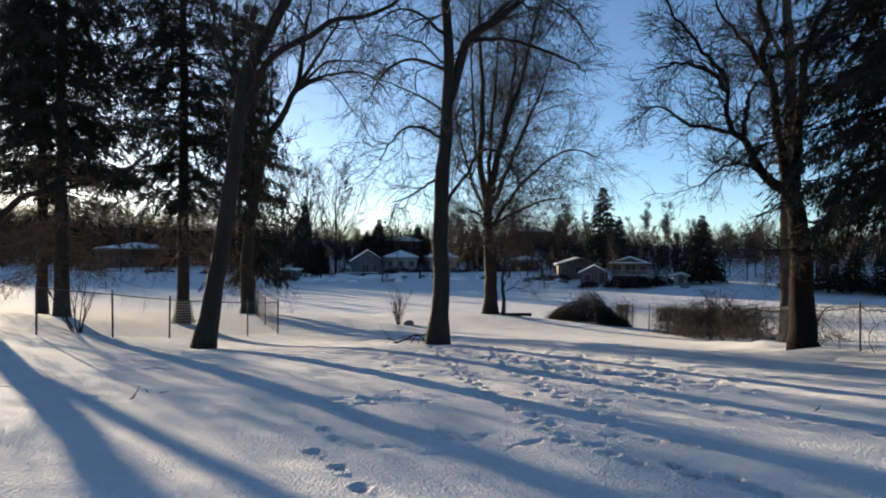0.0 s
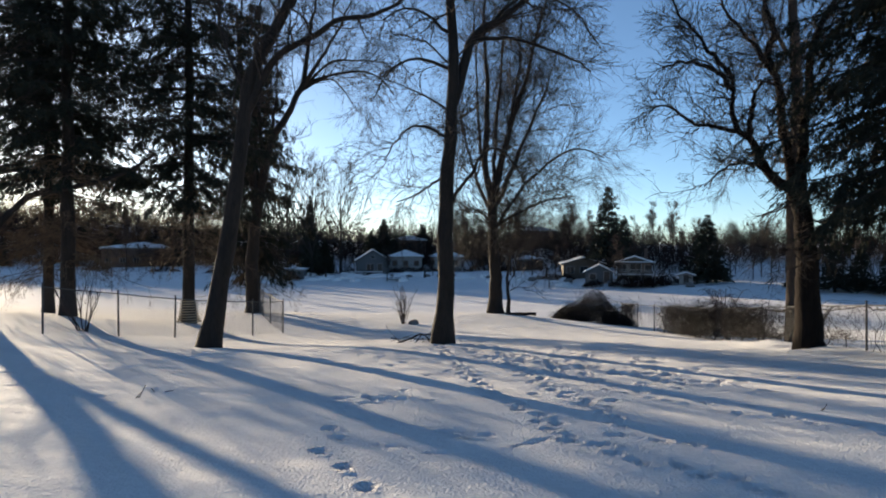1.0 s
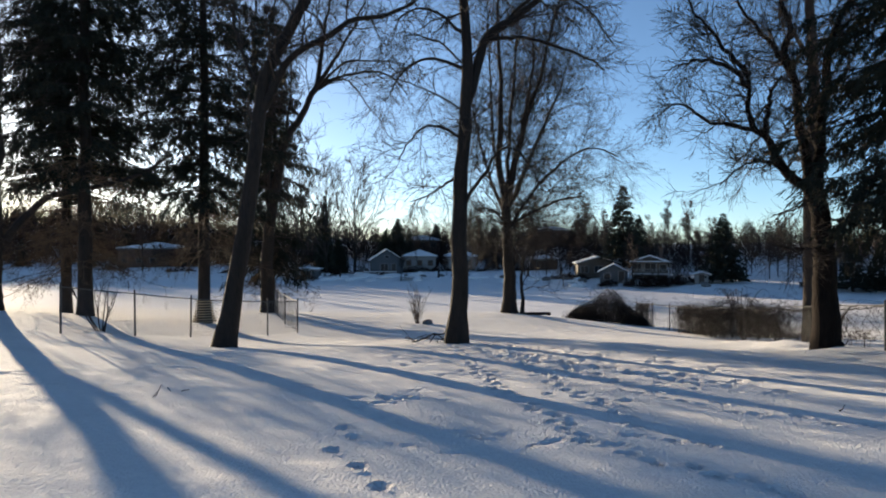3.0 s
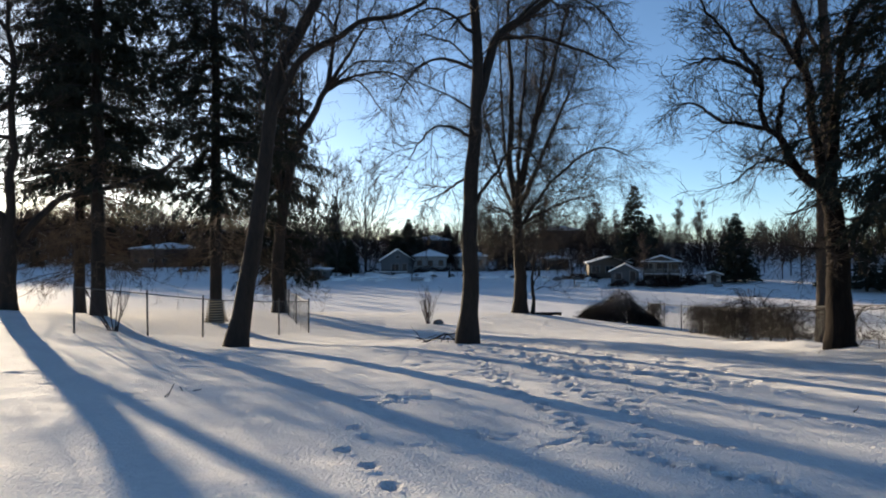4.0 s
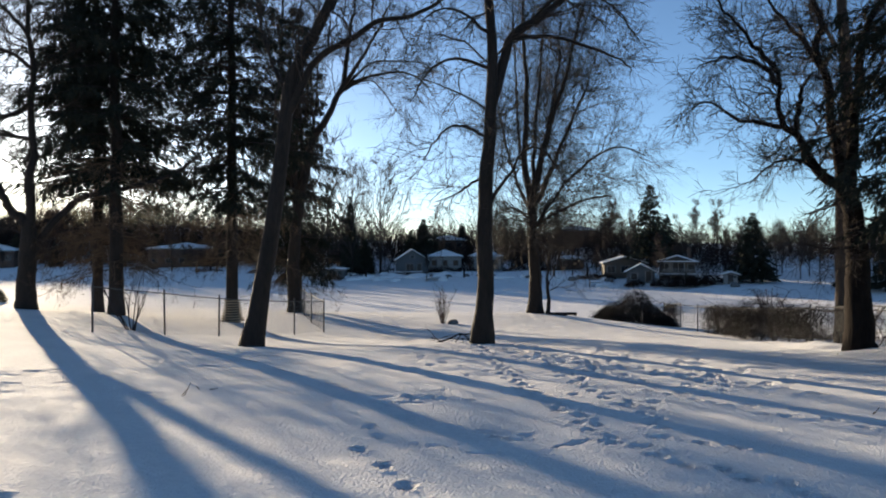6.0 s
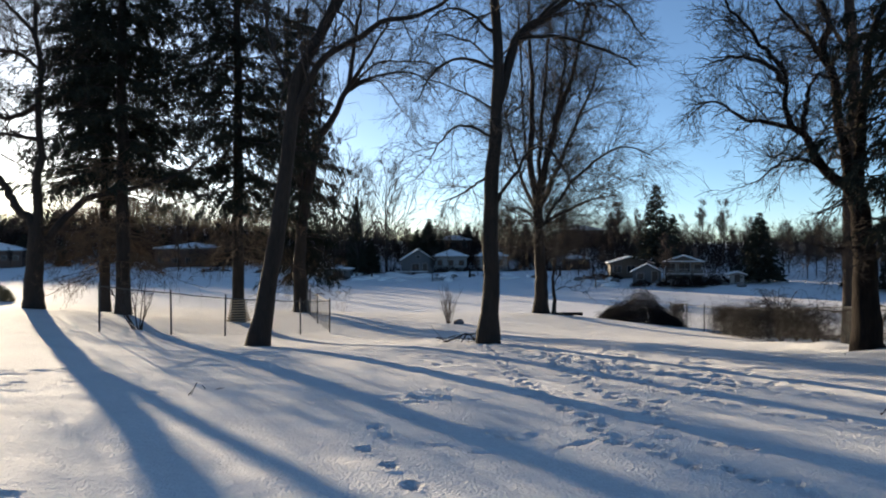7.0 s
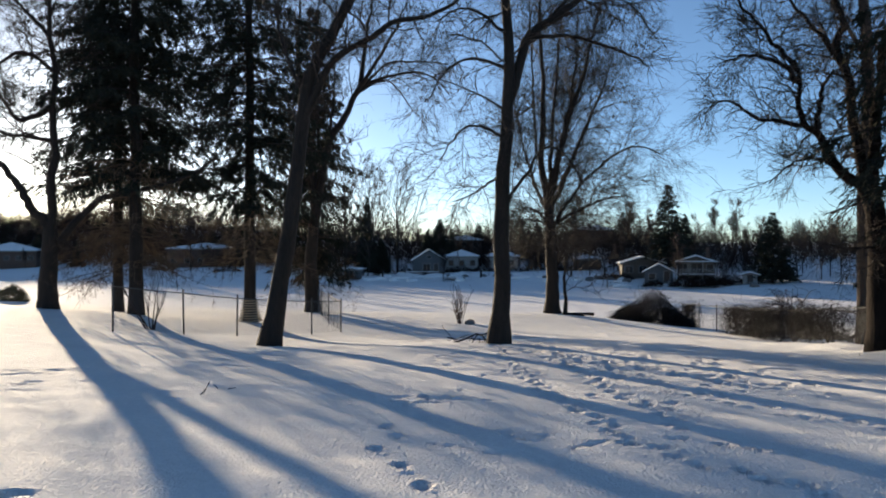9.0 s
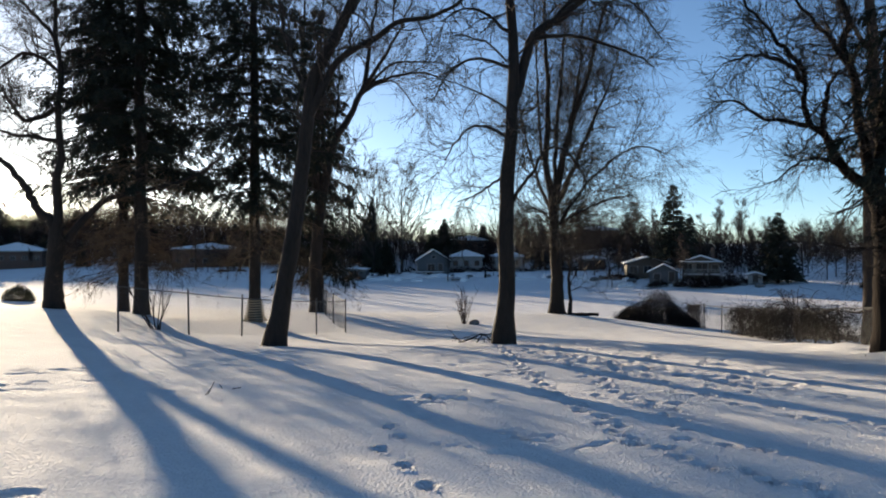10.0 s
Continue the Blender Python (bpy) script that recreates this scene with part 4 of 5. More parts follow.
def ball_shrub():
    """A round clipped shrub with many small leaves."""
    rng = np.random.default_rng(62)
    x, y = -23.3, 33.1
    root = thing("clipped_shrub", pose(x, y, ground_z(x, y) - 0.05), "round clipped evergreen shrub with brownish leaves on snow", "shrub")
    n = 5200
    d = unit(rng.normal(size=(n, 3)))
    d[:, 2] = np.abs(d[:, 2])
    lump = 1 + 0.12 * np.sin(d[:, 0] * 5 + 1) * np.cos(d[:, 1] * 4)
    p = d * np.array([0.68, 0.66, 0.8]) * (lump * rng.uniform(0.75, 1.02, n))[:, None]
    s = unit(rng.normal(size=(n, 3)))
    u = unit(np.cross(s, rng.normal(size=(n, 3))))
    v = np.stack([p, p + s * 0.03 + u * 0.016, p + s * 0.075, p + s * 0.03 - u * 0.016], 1).reshape(-1, 3)
    mesh_of("leaves", v.tolist(), np.arange(len(v)).reshape(-1, 4).tolist(), material("shrub_leaf", (0.10, 0.085, 0.04), (0.04, 0.045, 0.02), scale=3, fine=20, rough=0.6, bump=0), root)
    P, R = strands(rng, np.zeros((60, 3)), d[:60], np.full(60, 0.6), 4, 0.1, 0.0, 0.012, 0.005)
    mesh_of("stems", *join([tubes(P, R, 4)]), BARK, root)


ball_shrub()


def trunk_guard():
    """Pale plastic bands round the spruce's foot."""
    x, y = -10.25, 29
    z = ground_z(x, y) - 0.05
    root = thing("trunk_guard", pose(x, y, z), "pale slatted guard wrapped round a spruce foot", "tree guard")
    pale = material("guard_slat", (0.36, 0.29, 0.19), (0.2, 0.16, 0.11), scale=4, fine=30, rough=0.7, bump=0.1)
    for k in range(9):
        r = 0.36 * (1 - 0.02 * k) * (1 + 0.3 * math.exp(-k * 0.1 / 0.25))
        bm = bmesh.new()
        for q in range(20):
            a0, a1 = q * 6.2832 / 20, (q + 1) * 6.2832 / 20
            vs = [bm.verts.new((rr * math.cos(a), rr * math.sin(a), 0.10 * k + h)) for h in (0.08, 0.125) for rr in (r, r + 0.012) for a in (a0, a1)]
            for i in ((0, 1, 5, 4), (2, 6, 7, 3), (4, 5, 7, 6), (0, 2, 3, 1)):
                bm.faces.new([vs[j] for j in i])
        part("slat", bm, pale, root)


trunk_guard()


# ---- the far bank: houses ----
WALL_PALE = material("pale_siding", (0.34, 0.33, 0.31), (0.22, 0.21, 0.2), scale=2, fine=25, rough=0.7, bump=0.15, stretch=(1, 1, 6))
WALL_GREY = material("grey_siding", (0.11, 0.117, 0.125), (0.065, 0.07, 0.075), scale=2, fine=25, rough=0.7, bump=0.15, stretch=(1, 1, 6))
WALL_BEIGE = material("beige_siding", (0.14, 0.115, 0.09), (0.075, 0.06, 0.048), scale=2, fine=25, rough=0.75, bump=0.15, stretch=(1, 1, 6))
WALL_BRICK = material("brown_brick", (0.13, 0.08, 0.06), (0.08, 0.05, 0.04), scale=3, fine=30, rough=0.85, bump=0.2)
ROOF_EDGE = material("dark_shingle", (0.10, 0.095, 0.09), (0.06, 0.06, 0.06), scale=3, fine=20, rough=0.9, bump=0.3)
TRIM = material("white_trim", (0.28, 0.275, 0.265), (0.18, 0.175, 0.17), scale=4, fine=30, rough=0.5, bump=0.05)
DOOR = material("brown_door", (0.075, 0.055, 0.045), (0.05, 0.038, 0.032), scale=3, fine=20, rough=0.6, bump=0.1)
PANE = material("window_pane", (0.02, 0.025, 0.03), (0.015, 0.018, 0.022), scale=2, fine=8, rough=0.15, bump=0.0, spec=0.25)


def roof_bm(w, d, h, rise, over, thick, hip, lift=0.0, inset=0.0):
    """A gable (ridge along y) or hip roof as a slab with thickness."""
    bm = bmesh.new()
    x, y = w / 2 + over - inset, d / 2 + over - inset
    drop = -rise * over / (w / 2)
    ry = max(0.0, y - x * 0.95) if hip else y
    z0, z1 = h + drop + lift + inset * rise / (w / 2), h + rise + lift
    shell = []
    for t in (0.0, thick):
        shell.append([bm.verts.new(p) for p in ((-x, -y, z0 + t), (x, -y, z0 + t), (x, y, z0 + t), (-x, y, z0 + t), (0, -ry, z1 + t), (0, ry, z1 + t))])
    a, b = shell
    for s, flip in ((a, True), (b, False)):
        faces = [[s[1], s[2], s[5], s[4]], [s[3], s[0], s[4], s[5]]] + ([[s[0], s[1], s[4]], [s[2], s[3], s[5]]] if hip else [])
        for f in faces:
            bm.faces.new(f[::-1] if flip else f)
    loop = [0, 1, 2, 3] if hip else [0, 4, 1, 2, 5, 3]
    for i, j in zip(loop, loop[1:] + loop[:1]):
        bm.faces.new([a[i], a[j], b[j], b[i]])
    bmesh.ops.recalc_face_normals(bm, faces=bm.faces)
    return bm


def house(label, x, y, w, d, h, rise, wall, hip=False, turn=0.0, openings=(), chimney=None, name="house", lift=0.0):
    """Front faces -y. openings: (kind, x, z, width, height) on the front."""
    root = thing(name, pose(x, y, ground_z(x, y) - 0.1 + lift, 0, 0, turn), label, "house", "houses over the lake" if name == "house" else "")
    bm = bmesh.new()
    box(bm, -w / 2, w / 2, -d / 2, d / 2, -0.8 - lift, h)
    if not hip:
        for s in (-1, 1):
            vs = [bm.verts.new(p) for p in ((-w / 2, s * d / 2, h), (w / 2, s * d / 2, h), (0, s * d / 2, h + rise), (-w / 2, s * (d / 2 - 0.15), h), (w / 2, s * (d / 2 - 0.15), h), (0, s * (d / 2 - 0.15), h + rise))]
            for f in ((0, 1, 2), (5, 4, 3), (0, 2, 5, 3), (2, 1, 4, 5)):
                bm.faces.new([vs[i] for i in f])
        bmesh.ops.recalc_face_normals(bm, faces=bm.faces)
    part("wall", bm, wall, root)
    roof = part("roof", roof_bm(w, d, h, rise, 0.45, 0.14, hip), ROOF_EDGE, root)
    part("snow_cover", roof_bm(w, d, h, rise, 0.45, 0.16, hip, lift=0.144, inset=0.05), SNOW, roof)
    drop = rise * 0.45 / (w / 2)
    if hip:
        part("fascia", box(bmesh.new(), -w / 2 - 0.47, w / 2 + 0.47, -d / 2 - 0.49, -d / 2 - 0.454, h - drop - 0.12, h - drop + 0.13), TRIM, root)
    for kind, ox, oz, ow, oh in openings:
        y0 = -d / 2
        bm = box(bmesh.new(), ox - ow / 2 - 0.08, ox + ow / 2 + 0.08, y0 - 0.06, y0 - 0.003, oz - 0.08, oz + oh + 0.08, 0.01)
        frame_ob = part("window" if kind == "window" else "door", bm, TRIM, root)
        n = 2 if kind == "window" and ow > 1.2 else 1
        for q in range(n):
            a = ox - ow / 2 + q * ow / n
            bm = box(bmesh.new(), a + 0.03, a + ow / n - 0.03, y0 - 0.075, y0 - 0.064, oz, oz + oh)
            part("pane" if kind == "window" else "leaf", bm, PANE if kind == "window" else DOOR, frame_ob)
    if chimney:
        cx, cy, top = chimney
        part("chimney", box(bmesh.new(), cx - 0.35, cx + 0.35, cy - 0.3, cy + 0.3, h, h + top, 0.02), WALL_BRICK, root)
    return root


def windows_row(w, z, n, ow=1.3, oh=1.1):
    return [("window", -w / 2 + w * (k + 0.5) / n, z, ow, oh) for k in range(n)]


house("small pale grey gabled cottage with snowy roof", -16.0, 155, 6.6, 9, 2.7, 2.1, WALL_GREY, openings=[("window", -0.5, 0.5, 1.5, 1.5), ("door", 1.4, 0.15, 0.95, 1.9), ("window", 0, 3.2, 0.8, 0.5)], turn=8)
house("pale hip-roofed bungalow with shrubs in front", -9.4, 163, 7.0, 8, 3.0, 1.2, WALL_PALE, hip=True, openings=windows_row(7, 1.0, 3, 1.1), turn=4)
house("pale hip-roofed bungalow with snowy roof", -0.4, 163, 6.0, 8, 2.9, 1.2, WALL_PALE, hip=True, openings=windows_row(6, 1.0, 2), turn=6)
house("brown brick house up the bank with snowy roof", -10.5, 201, 9, 11, 2.8, 1.2, WALL_BRICK, hip=True, openings=windows_row(9, 1.0, 3), chimney=(1.5, 0, 2.2), lift=1.4)
house("long dark brick house up the bank with snowy roof", 24, 202, 11, 9, 2.9, 1.2, WALL_BRICK, hip=True, openings=windows_row(11, 1.0, 4), turn=-4, lift=1.6)
house("pale low gabled boathouse near the shore", 24.8, 120.5, 4.3, 6, 1.7, 1.1, WALL_GREY, openings=[("window", -1.0, 0.6, 1.0, 0.9), ("door", 1.2, 0.1, 0.9, 1.75)], turn=-12)
house("beige bungalow with a long snowy roof", 23.8, 130.5, 7, 6, 2.4, 1.0, WALL_BEIGE, hip=False, openings=windows_row(7, 0.9, 3), turn=-4)
house("brown brick bungalow with long snowy roof", -78, 187, 17, 9, 4.6, 1.3, WALL_BRICK, hip=True, openings=windows_row(17, 1.0, 5) , turn=6)
house("brown house with a broad snowy roof", -141, 200, 15, 9, 5.0, 2.2, WALL_BRICK, hip=True, turn=20, openings=windows_row(15, 2.4, 5))
house("brown house behind bare trees with snowy roof", -36, 190, 9, 8, 4.2, 1.6, WALL_BRICK, openings=windows_row(9, 1.0, 3), turn=-10)
house("grey house behind bare trees with snowy roof", -55, 196, 10, 8, 4.2, 1.4, WALL_GREY, hip=True, openings=windows_row(10, 1.0, 3))
house("small shed with a pale snowy roof by the shore", 36.7, 113.5, 2.0, 2.0, 1.4, 0.3, WALL_PALE, name="shed", openings=[("door", 0, 0.1, 0.8, 1.4)], turn=-15)
house("dark carport with a snowy roof", 17.0, 153, 5.2, 5, 2.2, 0.5, WALL_BRICK, hip=True, name="carport", openings=[("door", 0, 0.1, 3.4, 1.8)])
house("grey block boathouse in the bank", -31.0, 147, 5.0, 3.0, 1.6, 0.3, WALL_GREY, hip=True, name="boathouse", openings=[("door", 0, 0.1, 2.0, 1.3)])


def balcony_house():
    x, y = 30.2, 119.0
    root = house("two-storey beige house with a white balcony and snowy roof", x, y, 6.5, 8, 3.3, 0.9, WALL_BEIGE, turn=-14,
                 openings=[("window", -2.3, 2.0, 1.6, 1.1), ("window", 0.2, 1.8, 2.1, 1.4), ("window", 2.5, 2.0, 1.2, 1.0), ("window", -2.0, 0.4, 1.6, 0.8)], chimney=(2.2, 1, 2.4))
    root.scale = (0.82, 1, 0.96)
    balcony = part("balcony", box(bmesh.new(), -3.7, 3.7, -6.0, -4.02, 1.35, 1.5, 0.02), TRIM, root)
    part("snow_cover", box(bmesh.new(), -3.65, 3.65, -5.95, -4.1, 1.504, 1.57, 0.03), SNOW, balcony)
    for px in (-3.6, -1.2, 1.2, 3.6):
        part("post", box(bmesh.new(), px - 0.06, px + 0.06, -5.95, -5.83, -0.9, 3.34), TRIM, root)
    part("rail", box(bmesh.new(), -3.6, 3.6, -5.93, -5.86, 2.25, 2.32), TRIM, balcony)
    for k in range(35):
        part("baluster", box(bmesh.new(), -3.5 + k * 0.2, -3.45 + k * 0.2, -5.92, -5.88, 1.51, 2.25), TRIM, balcony)
    part("porch_roof", box(bmesh.new(), -3.9, 3.9, -6.2, -4.0, 3.34, 3.46), ROOF_EDGE, root)
    part("snow_cover", box(bmesh.new(), -3.85, 3.85, -6.15, -4.05, 3.464, 3.57, 0.03), SNOW, root)


balcony_house()


# ---- the far bank: trees ----
def slivers(rng, P, count, length, half, angle=34):
    """Fine straight twigs on polylines, one slim triangle each."""
    n, k, _ = P.shape
    i = np.repeat(np.arange(n), count)
    t = rng.uniform(0.15, 1, len(i)) * (k - 1)
    j = np.minimum(t.astype(int), k - 2)
    w = (t - j)[:, None]
    at = P[i, j] * (1 - w) + P[i, j + 1] * w
    tan = unit(P[i, j + 1] - P[i, j])
    side = unit(np.cross(tan, rng.normal(size=tan.shape)))
    a = np.radians(rng.normal(angle, 14, len(i)))[:, None]
    d = np.cos(a) * tan + np.sin(a) * side
    s = unit(np.cross(d, rng.normal(size=d.shape))) * half
    ln = length * rng.uniform(0.5, 1.3, (len(i), 1))
    v = np.stack([at - s, at + s, at + d * ln], 1).reshape(-1, 3)
    return v, np.arange(len(v)).reshape(-1, 3)


def far_bare(label, tall, seed, mat, slim=0.34, angle=38, fork=0.22):
    rng = np.random.default_rng(seed)
    root = thing("bare_tree", pose(0, 0, -60), label, "tree", "woods on the far bank")
    c = resample([(0, 0, -0.5), (rng.normal(0, 0.1), 0, tall * 0.3), (rng.normal(0, 0.4), 0, tall * 0.6), (rng.normal(0, 0.5), 0, tall * 0.92)], 9)[None]
    r = np.linspace(tall * 0.014, 0.02, 9)[None]
    v, f = tubes(c, r, 6)
    mesh_of("trunk", v.tolist(), f.tolist(), BARK, root)
    l1 = grow(rng, c, r, 17, slim, angle, k=6, start=fork, wiggle=0.11, up=0.14, rmin=0.04, rmax=0.12, tip=0.35)
    l2 = grow(rng, *l1, 9, 0.42, 38, k=3, start=0.15, wiggle=0.16, up=0.06, rmin=0.026, rmax=0.05, tip=0.5)
    mesh_of("crown", *join([tubes(*l1, 3), tubes(*l2, 3)]), mat, root)
    mesh_of("spray", *join([slivers(rng, l2[0], 9, 0.09 * tall, 0.022), slivers(rng, l1[0], 7, 0.1 * tall, 0.026)]), mat, root)
    return root


def far_conifer(label, tall, spread, seed, low=0.07):
    rng = np.random.default_rng(seed)
    root = thing("conifer", pose(0, 0, -60), label, "tree", "conifers on the far bank")
    c = np.array([[0, 0, -0.5], [0, 0, tall * 0.5], [0, 0, tall]])[None]
    v, f = tubes(c, np.array([[0.25, 0.15, 0.03]]), 6)
    mesh_of("trunk", v.tolist(), f.tolist(), BARK, root)
    n = 430
    h = tall * (low + (1 - low) * rng.uniform(0, 1, n) ** 1.25)
    u = (1 - h / tall)
    a = rng.uniform(0, 6.283, n)
    ln = spread * (u ** 0.85 * rng.uniform(0.65, 1.1, n) + 0.05)
    st = np.stack([0 * h, 0 * h, h], -1)
    P, R = strands(rng, st, np.stack([np.cos(a), np.sin(a), 0.1 + 0 * a], -1), ln, 5, 0.05, -0.09, 0.03, 0.015)
    tuft = 11
    i = np.repeat(np.arange(n), tuft)
    t = rng.uniform(0.1, 1, len(i)) * 4
    j = np.minimum(t.astype(int), 3)
    w = (t - j)[:, None]
    at = P[i, j] * (1 - w) + P[i, j + 1] * w
    d = unit(unit(P[i, j + 1] - P[i, j]) + rng.normal(0, 0.55, (len(i), 3)) + np.array([0, 0, -0.25]))
    s = unit(np.cross(d, rng.normal(size=d.shape)))
    size = 0.55 * (0.5 + u[i])[:, None]
    v = np.stack([at - s * 0.1 * size / 0.5, at + s * 0.1 * size / 0.5, at + d * size], 1).reshape(-1, 3)
    mesh_of("foliage", v.tolist(), np.arange(len(v)).reshape(-1, 3).tolist(), NEEDLE, root)
    return root


BARE = [far_bare("tall leafless tree in the far woods", 14, 80, TWIG), far_bare("leafless reddish tree in the far woods", 13, 81, TWIG_RED, 0.4),
        far_bare("leafless spreading tree in the far woods", 12, 82, TWIG, 0.46), far_bare("slender leafless tree in the far woods", 15, 83, TWIG_RED, 0.3),
        far_bare("tall vase-shaped leafless tree near the far shore", 16, 87, TWIG, 0.72, 40, 0.16)]
CONE = [far_conifer("dark pointed spruce on the far bank", 14, 3.2, 84), far_conifer("dark broad spruce on the far bank", 11, 3.3, 85),
        far_conifer("tall dark spruce with a bare foot near the shore", 14, 3.8, 86, low=0.26)]


def place(kind, x, y, scale, turn):
    m = pose(x, y, ground_z(x, y) - 0.1, 0, 0, turn) @ Matrix.Diagonal((scale * 1.0, scale * 1.0, scale, 1))
    if kind.get("used"):
        return copy_thing(kind, m)
    kind["used"] = 1
    kind.matrix_world = m
    return kind


random.seed(9)
place(CONE[2], 26.9, 123.0, 1.12, 70).scale = (1.3, 1.3, 1.12)
place(CONE[0], 33.2, 146, 0.75, 10).scale = (1.0, 1.0, 0.72)
place(CONE[1], 40.2, 114, 1.0, 40).scale = (1.25, 1.25, 0.97)
place(CONE[1], -28.3, 150.5, 1.15, 30).scale = (0.85, 0.85, 1.5)
place(CONE[1], -25.6, 152.5, 0.7, 80)
for x, y, s in ((-14.9, 172, 1.05), (-18.2, 174, 0.8), (-16.8, 177, 0.85), (-16.5, 186, 0.95), (-13.2, 184, 0.85), (-19.5, 188, 0.8), (4.5, 186, 0.9), (8.5, 190, 0.8), (-7, 205, 0.8), (30, 190, 0.95), (-60, 196, 1.0), (-92, 200, 1.0), (-46, 180, 0.7)):
    place(CONE[random.randrange(2)], x, y, s, random.uniform(0, 360))
for x, y, q in ((50, 104, 0.62), (52.5, 100, 0.66), (55.5, 99, 0.6), (58.5, 97, 0.66), (62, 96, 0.62)):
    place(CONE[1], x, y, q, 40 * q * x)
# the large trees near the shore
for x, y, s, k in ((-27.6, 149, 1.35, 4), (-22.5, 154, 1.05, 4), (-33.5, 153, 1.2, 4), (25.3, 124, 0.78, 2), (26.2, 113.6, 0.6, 1), (32.6, 112.2, 0.42, 2), (14.5, 150, 1.0, 3), (12, 141, 0.7, 0), (8.5, 143, 0.6, 2), (20, 136, 0.7, 1), (16, 139, 0.65, 3), (-3, 146, 0.55, 1), (-36, 150, 0.8, 0), (-42, 153, 0.9, 2), (-12.4, 150, 0.5, 2), (-70, 166, 0.62, 2), (-79, 170, 0.6, 0), (-88, 174, 0.65, 1), (-60, 160, 0.6, 3), (33, 170, 1.3, 1), (37, 142, 0.72, 2), (41.5, 147, 0.8, 2), (46, 150, 0.85, 3), (34.5, 136, 0.65, 2),
                   (43, 124, 0.9, 1), (46.5, 121, 0.85, 2), (48.5, 117, 0.9, 1), (51.5, 121, 0.85, 2), (54.5, 116, 0.85, 2), (45, 129, 0.9, 2), (57, 113, 0.85, 1), (46, 132, 0.95, 1), (50, 128, 0.95, 1), (54, 123, 0.9, 2), (59, 116, 0.9, 1), (64, 108, 0.7, 1), (70, 104, 0.75, 2), (77, 101, 0.8, 1), (85, 100, 0.8, 1)):
    place(BARE[k], x, y, s, random.uniform(0, 360))
# the trees between the houses
for _ in range(20):
    way, s = random.uniform(-0.76, -0.14), random.uniform(9, 42)
    x = way * 150
    for _ in range(4):
        x = way * (float(shore(x)) + s)
    place(BARE[random.randrange(4)], x, float(shore(x)) + s, random.uniform(0.55, 0.9), random.uniform(0, 360))
# tall trees on the western hill
for _ in range(26):
    way, s = random.uniform(-0.82, -0.18), random.uniform(38, 85)
    x = way * 150
    for _ in range(4):
        x = way * (float(shore(x)) + s)
    place(BARE[random.randrange(4)], x, float(shore(x)) + s, random.uniform(0.75, 1.1), random.uniform(0, 360))
# tall trees behind the first row of houses
for k in range(18):
    x = random.uniform(-78, -12)
    place(CONE[k % 2] if k % 3 == 0 else BARE[k % 4], x, float(shore(x)) + random.uniform(27, 46), random.uniform(0.6, 0.82), random.uniform(0, 360))
# dense mixed woods on the western hill
for k in range(78):
    way, s = random.uniform(-0.98, -0.36 if k < 44 else -0.55), random.uniform(26, 80)
    x = way * 150
    for _ in range(4):
        x = way * (float(shore(x)) + s)
    kind = CONE[1] if k % 2 == 0 else BARE[random.randrange(4)]
    place(kind, x, float(shore(x)) + s, random.uniform(0.6, 0.95) if k < 44 else random.uniform(0.55, 0.8), random.uniform(0, 360))
# the woods behind the houses
made = 0
while made < 85:
    way, s = (random.uniform(-0.8, -0.3), random.uniform(16, 60)) if made % 4 == 0 else (random.uniform(-0.78, 0.62), random.uniform(24, 110))
    x = way * 150
    for _ in range(4):
        x = way * (float(shore(x)) + s)
    y = float(shore(x)) + s
    k = random.randrange(16)
    if k < 2:
        place(CONE[k], x, y, random.uniform(0.55, 0.9), random.uniform(0, 360))
    else:
        place(BARE[k % 4], x, y, random.uniform(0.5, 0.85), random.uniform(0, 360))
    made += 1


def undergrowth():
    """Brush and low woods along the far bank."""
    rng = np.random.default_rng(90)
    n = 18000
    pick = rng.uniform(size=n)
    s = np.where(pick < 0.3, rng.uniform(23, 42, n), np.where(pick < 0.75, rng.uniform(42, 75, n), rng.uniform(75, 130, n)))
    way = np.where(rng.uniform(size=n) < 0.35, rng.uniform(-1.0, -0.3, n), rng.uniform(-0.86, 0.64, n))
    x = way * 150
    for _ in range(4):
        x = way * (shore(x) + s)
    y = shore(x) + s
    keep = (noise_mask(x, y) | (s > 42)) & ((way < 0.22) | (rng.uniform(size=n) < 0.7)) & ((way < 0.33) | (s > 50) | (rng.uniform(size=n) < 0.12))
    x, y, s, way = x[keep], y[keep], s[keep], way[keep]
    st = np.stack([x, y, height(x, y)], -1)
    patch = 0.75 + 0.3 * np.sin(x * 0.13 + 2) * np.sin(y * 0.1 + 1)
    tall = np.where(s > 75, rng.uniform(3, 8, len(x)), np.where(s > 42, rng.uniform(5, 11, len(x)), rng.uniform(2, 6, len(x)))) * np.where(way > 0.2, 0.8, np.where(way < -0.12, 1.65, 1.1)) * patch
    P, R = strands(rng, st, rng.normal(0, 0.2, (len(x), 3)) + np.array([0, 0, 1.0]), tall, 3, 0.3, 0.0, 0.05, 0.02)
    ob = mesh_of("brush", *join([tubes(P, R, 3), slivers(rng, P, 9, 2.2, 0.035, 40), slivers(rng, P, 9, 1.3, 0.025, 55)]), BRUSH)
    tagged(ob, "brown leafless brush between the houses of the far bank", "brush", kind="stuff")


def noise_mask(x, y):
    return (np.sin(x * 0.21 + 1) * np.sin(y * 0.17) + 0.5 * np.sin(x * 0.53) * np.cos(y * 0.41 + 2)) > -0.3


undergrowth()


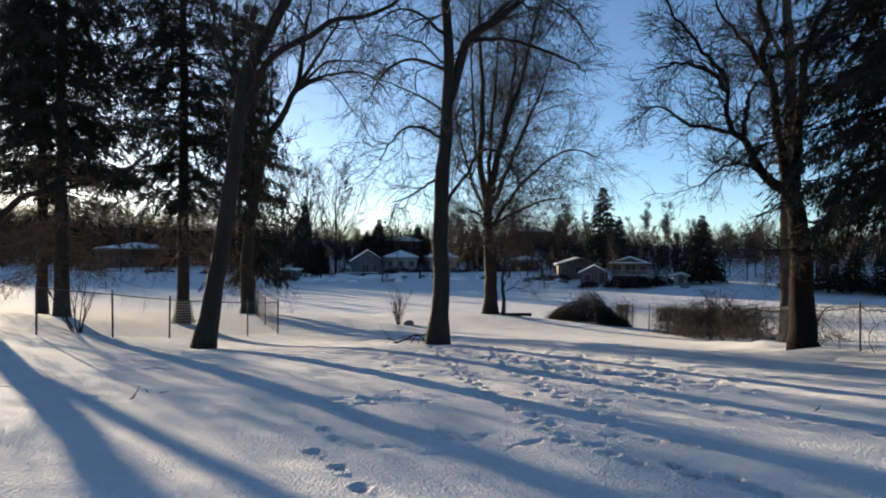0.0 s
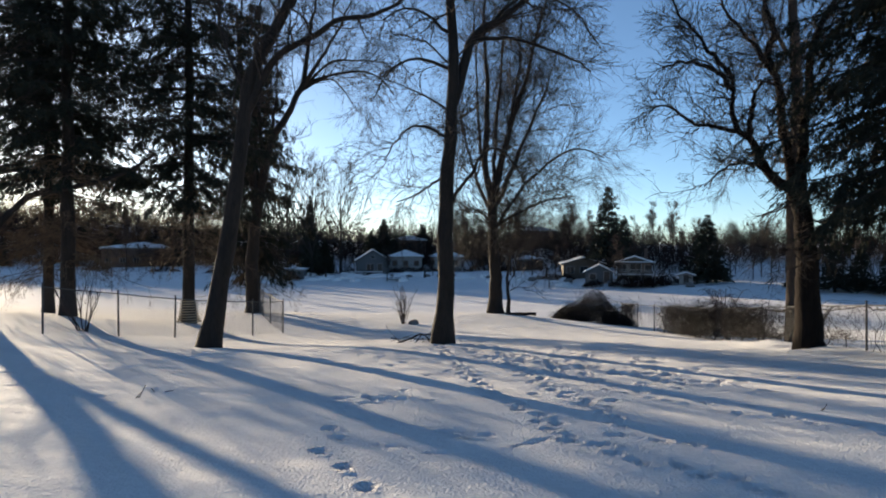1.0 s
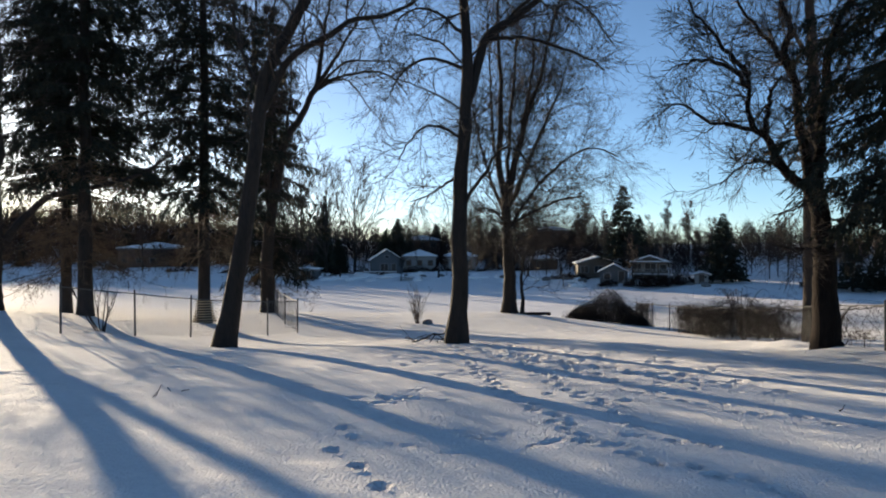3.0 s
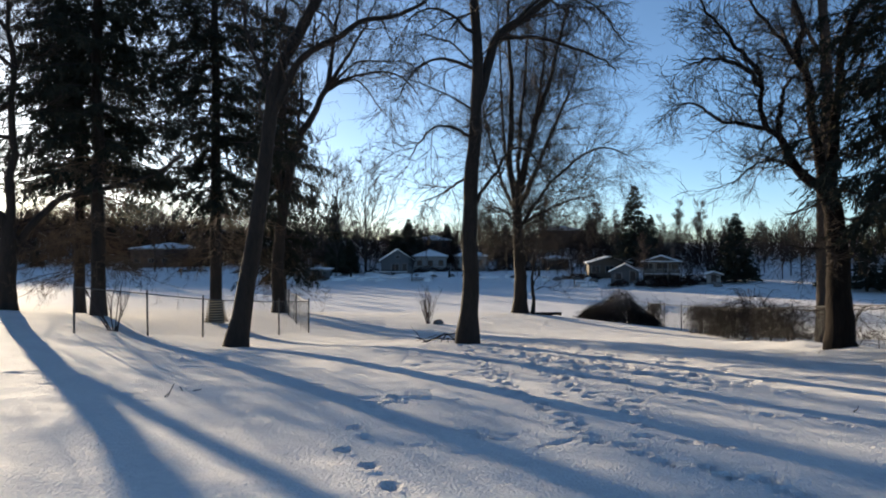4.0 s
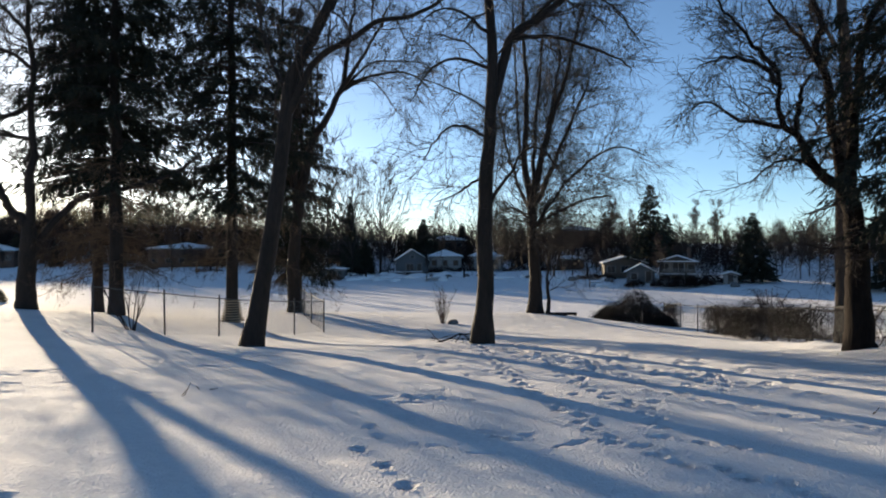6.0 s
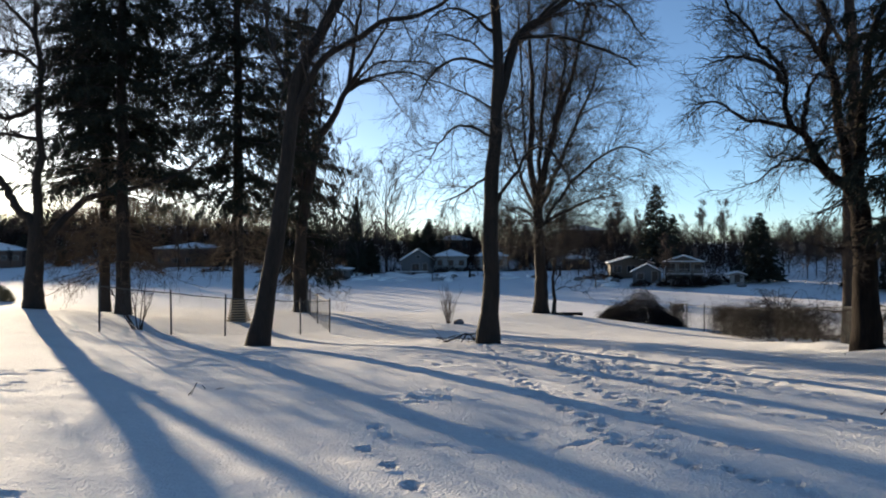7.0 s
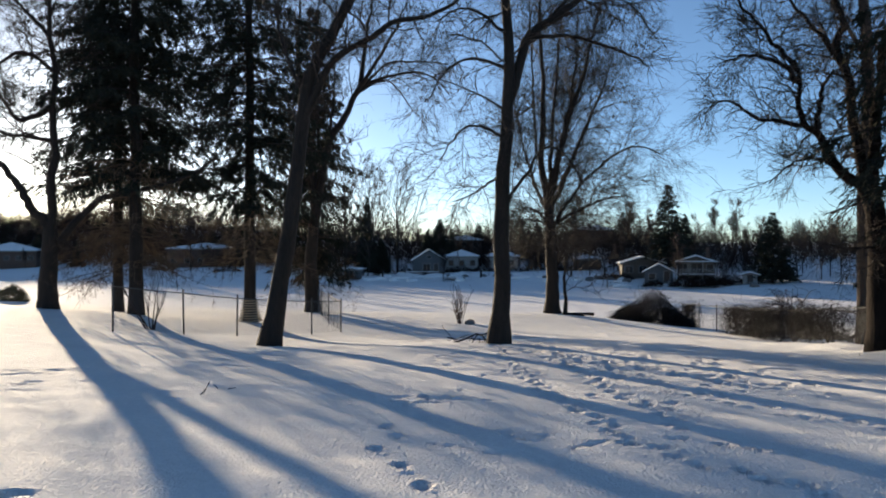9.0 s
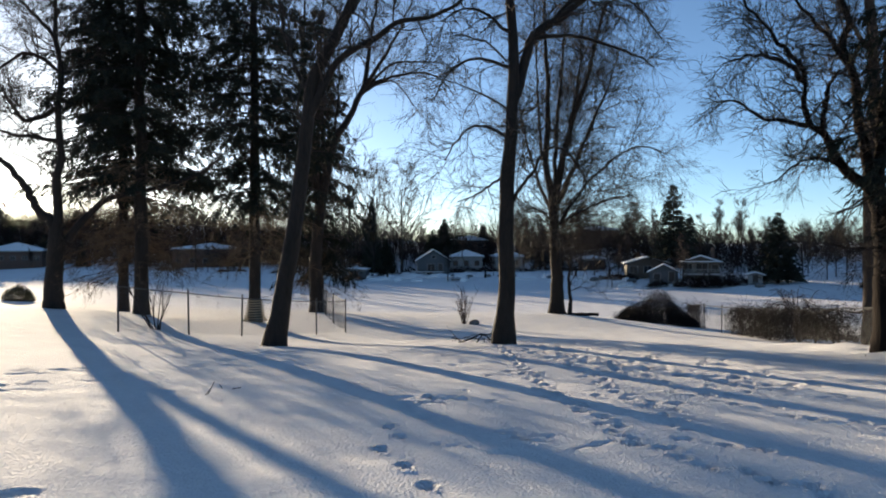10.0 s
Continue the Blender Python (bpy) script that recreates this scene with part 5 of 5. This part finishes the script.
# ---- rocks and hedges at the far shore ----
random.seed(4)
for k in range(60):
    x = random.uniform(23, 38) if k < 24 else random.uniform(-44, 23)
    y = float(shore(x)) + random.uniform(3, 9)
    rounded("boulder", "dark boulder on the snowy lake bank", "rock", x, y, (random.uniform(0.35, 0.8), 0.45, random.uniform(0.25, 0.5)), k, ROCK)["group"] = "boulders on the bank"


random.seed(14)
for k in range(56):
    x = random.uniform(-48, 30)
    y = float(shore(x)) + random.uniform(0.5, 9)
    rounded("snow_mound", "snow-covered hummock on the lake bank", "snow mound", x, y, (random.uniform(0.7, 2.2), random.uniform(0.6, 1.2), random.uniform(0.3, 0.75)), 50 + k, SNOW, 0.45)["group"] = "hummocks on the bank"


# ---- dark shrubs round the far houses ----
for k, (x, y, w, t) in enumerate(((27.4, 113.8, 4.0, 2.7), (29.6, 112.6, 4.0, 2.9), (-16.6, 147.0, 5.5, 1.3), (-9.3, 156.5, 7.0, 1.7), (1.6, 155.5, 7.5, 1.7), (-31, 145, 5.0, 1.6), (23.4, 117.0, 3.6, 1.4), (34.2, 114.0, 4.0, 2.4), (31.8, 112.6, 4.2, 2.7), (-20.6, 152, 3.5, 2.2), (-11.5, 155, 5.0, 1.4), (-4.5, 157, 4.5, 2.0), (6.5, 156, 5.0, 2.0), (12.5, 152, 4.0, 2.2), (18.6, 130, 4.0, 1.6),
                                  (20.6, 127, 2.8, 1.4), (-27.0, 150, 4.0, 2.4), (-38.0, 152, 5.0, 2.0), (-50, 160, 6.0, 2.0), (44.0, 122, 4.0, 1.8), (-64, 166, 7.0, 2.2), (-84, 176, 7.0, 2.4))):
    mound("shrub", "dark leafless shrub in front of the lake houses", x, y, w, 2.4, t, 260, 200 + k, mat=BRUSH, r=0.045)["group"] = "shrubs by the lake houses"


# ---- docks, deck and posts at the far shore ----
PLANK = material("weathered_plank", (0.16, 0.12, 0.09), (0.08, 0.06, 0.05), scale=3, fine=25, rough=0.85, bump=0.3, stretch=(0.3, 1, 1))


def dock(x, y, w, d, tall, turn, label):
    z = LAKE if y < float(shore(x)) else ground_z(x, y)
    root = thing("dock", pose(x, y, z, 0, 0, turn), label, "dock", "docks and decks on the shore")
    for k in range(int(w / 0.3)):
        part("plank", box(bmesh.new(), -w / 2 + k * 0.3, -w / 2 + k * 0.3 + 0.27, -d / 2, d / 2, tall, tall + 0.06), PLANK, root)
    part("snow_cover", box(bmesh.new(), -w / 2 + 0.05, w / 2 - 0.05, -d / 2 + 0.05, d / 2 - 0.05, tall + 0.064, tall + 0.18, 0.03), SNOW, root)
    for px in (-w / 2 + 0.1, w / 2 - 0.1):
        for py in (-d / 2 + 0.1, d / 2 - 0.1):
            part("post", box(bmesh.new(), px - 0.08, px + 0.08, py - 0.08, py + 0.08, -0.6, tall + 0.5), PLANK, root)


dock(-9.6, 140.5, 4.2, 2.0, 0.5, 3, "snow-covered wooden dock at the lake edge")
dock(-16.5, 148.0, 7.0, 2.4, 0.6, 8, "dark wooden deck with snow in front of a cottage")
dock(18.6, 122.5, 3.6, 1.6, 0.4, -8, "snow-covered wooden dock at the lake edge")


def stub(x, y, tall, seed):
    rng = np.random.default_rng(seed)
    root = thing("stump", pose(x, y, ground_z(x, y)), "short dark tree stump standing on the lake bank", "stump", "stumps on the bank")
    c = np.stack([np.linspace(0, 0.1, 6), np.zeros(6), np.linspace(-0.3, tall, 6)], -1)
    v, f = tubes(c[None], np.array([[0.3, 0.24, 0.2, 0.19, 0.18, 0.14]]), 8)
    mesh_of("wood", v.tolist(), f.tolist(), BARK, root)
    tw = grow(rng, c[None], np.full((1, 6), 0.05), 9, 0.6, 35, k=4, start=0.4, wiggle=0.2, up=0.1, rmin=0.03, rmax=0.04)
    mesh_of("shoots", *join([tubes(*tw, 4)]), TWIG, root)


for k, (x, y, t) in enumerate(((-4.5, 141.5, 1.5), (12.5, 139, 1.9), (18.4, 137, 1.6), (24.8, 135, 2.0), (8.6, 140, 1.4), (-24, 144, 1.6), (-35, 147, 1.8))):
    stub(x, y, t, 300 + k)
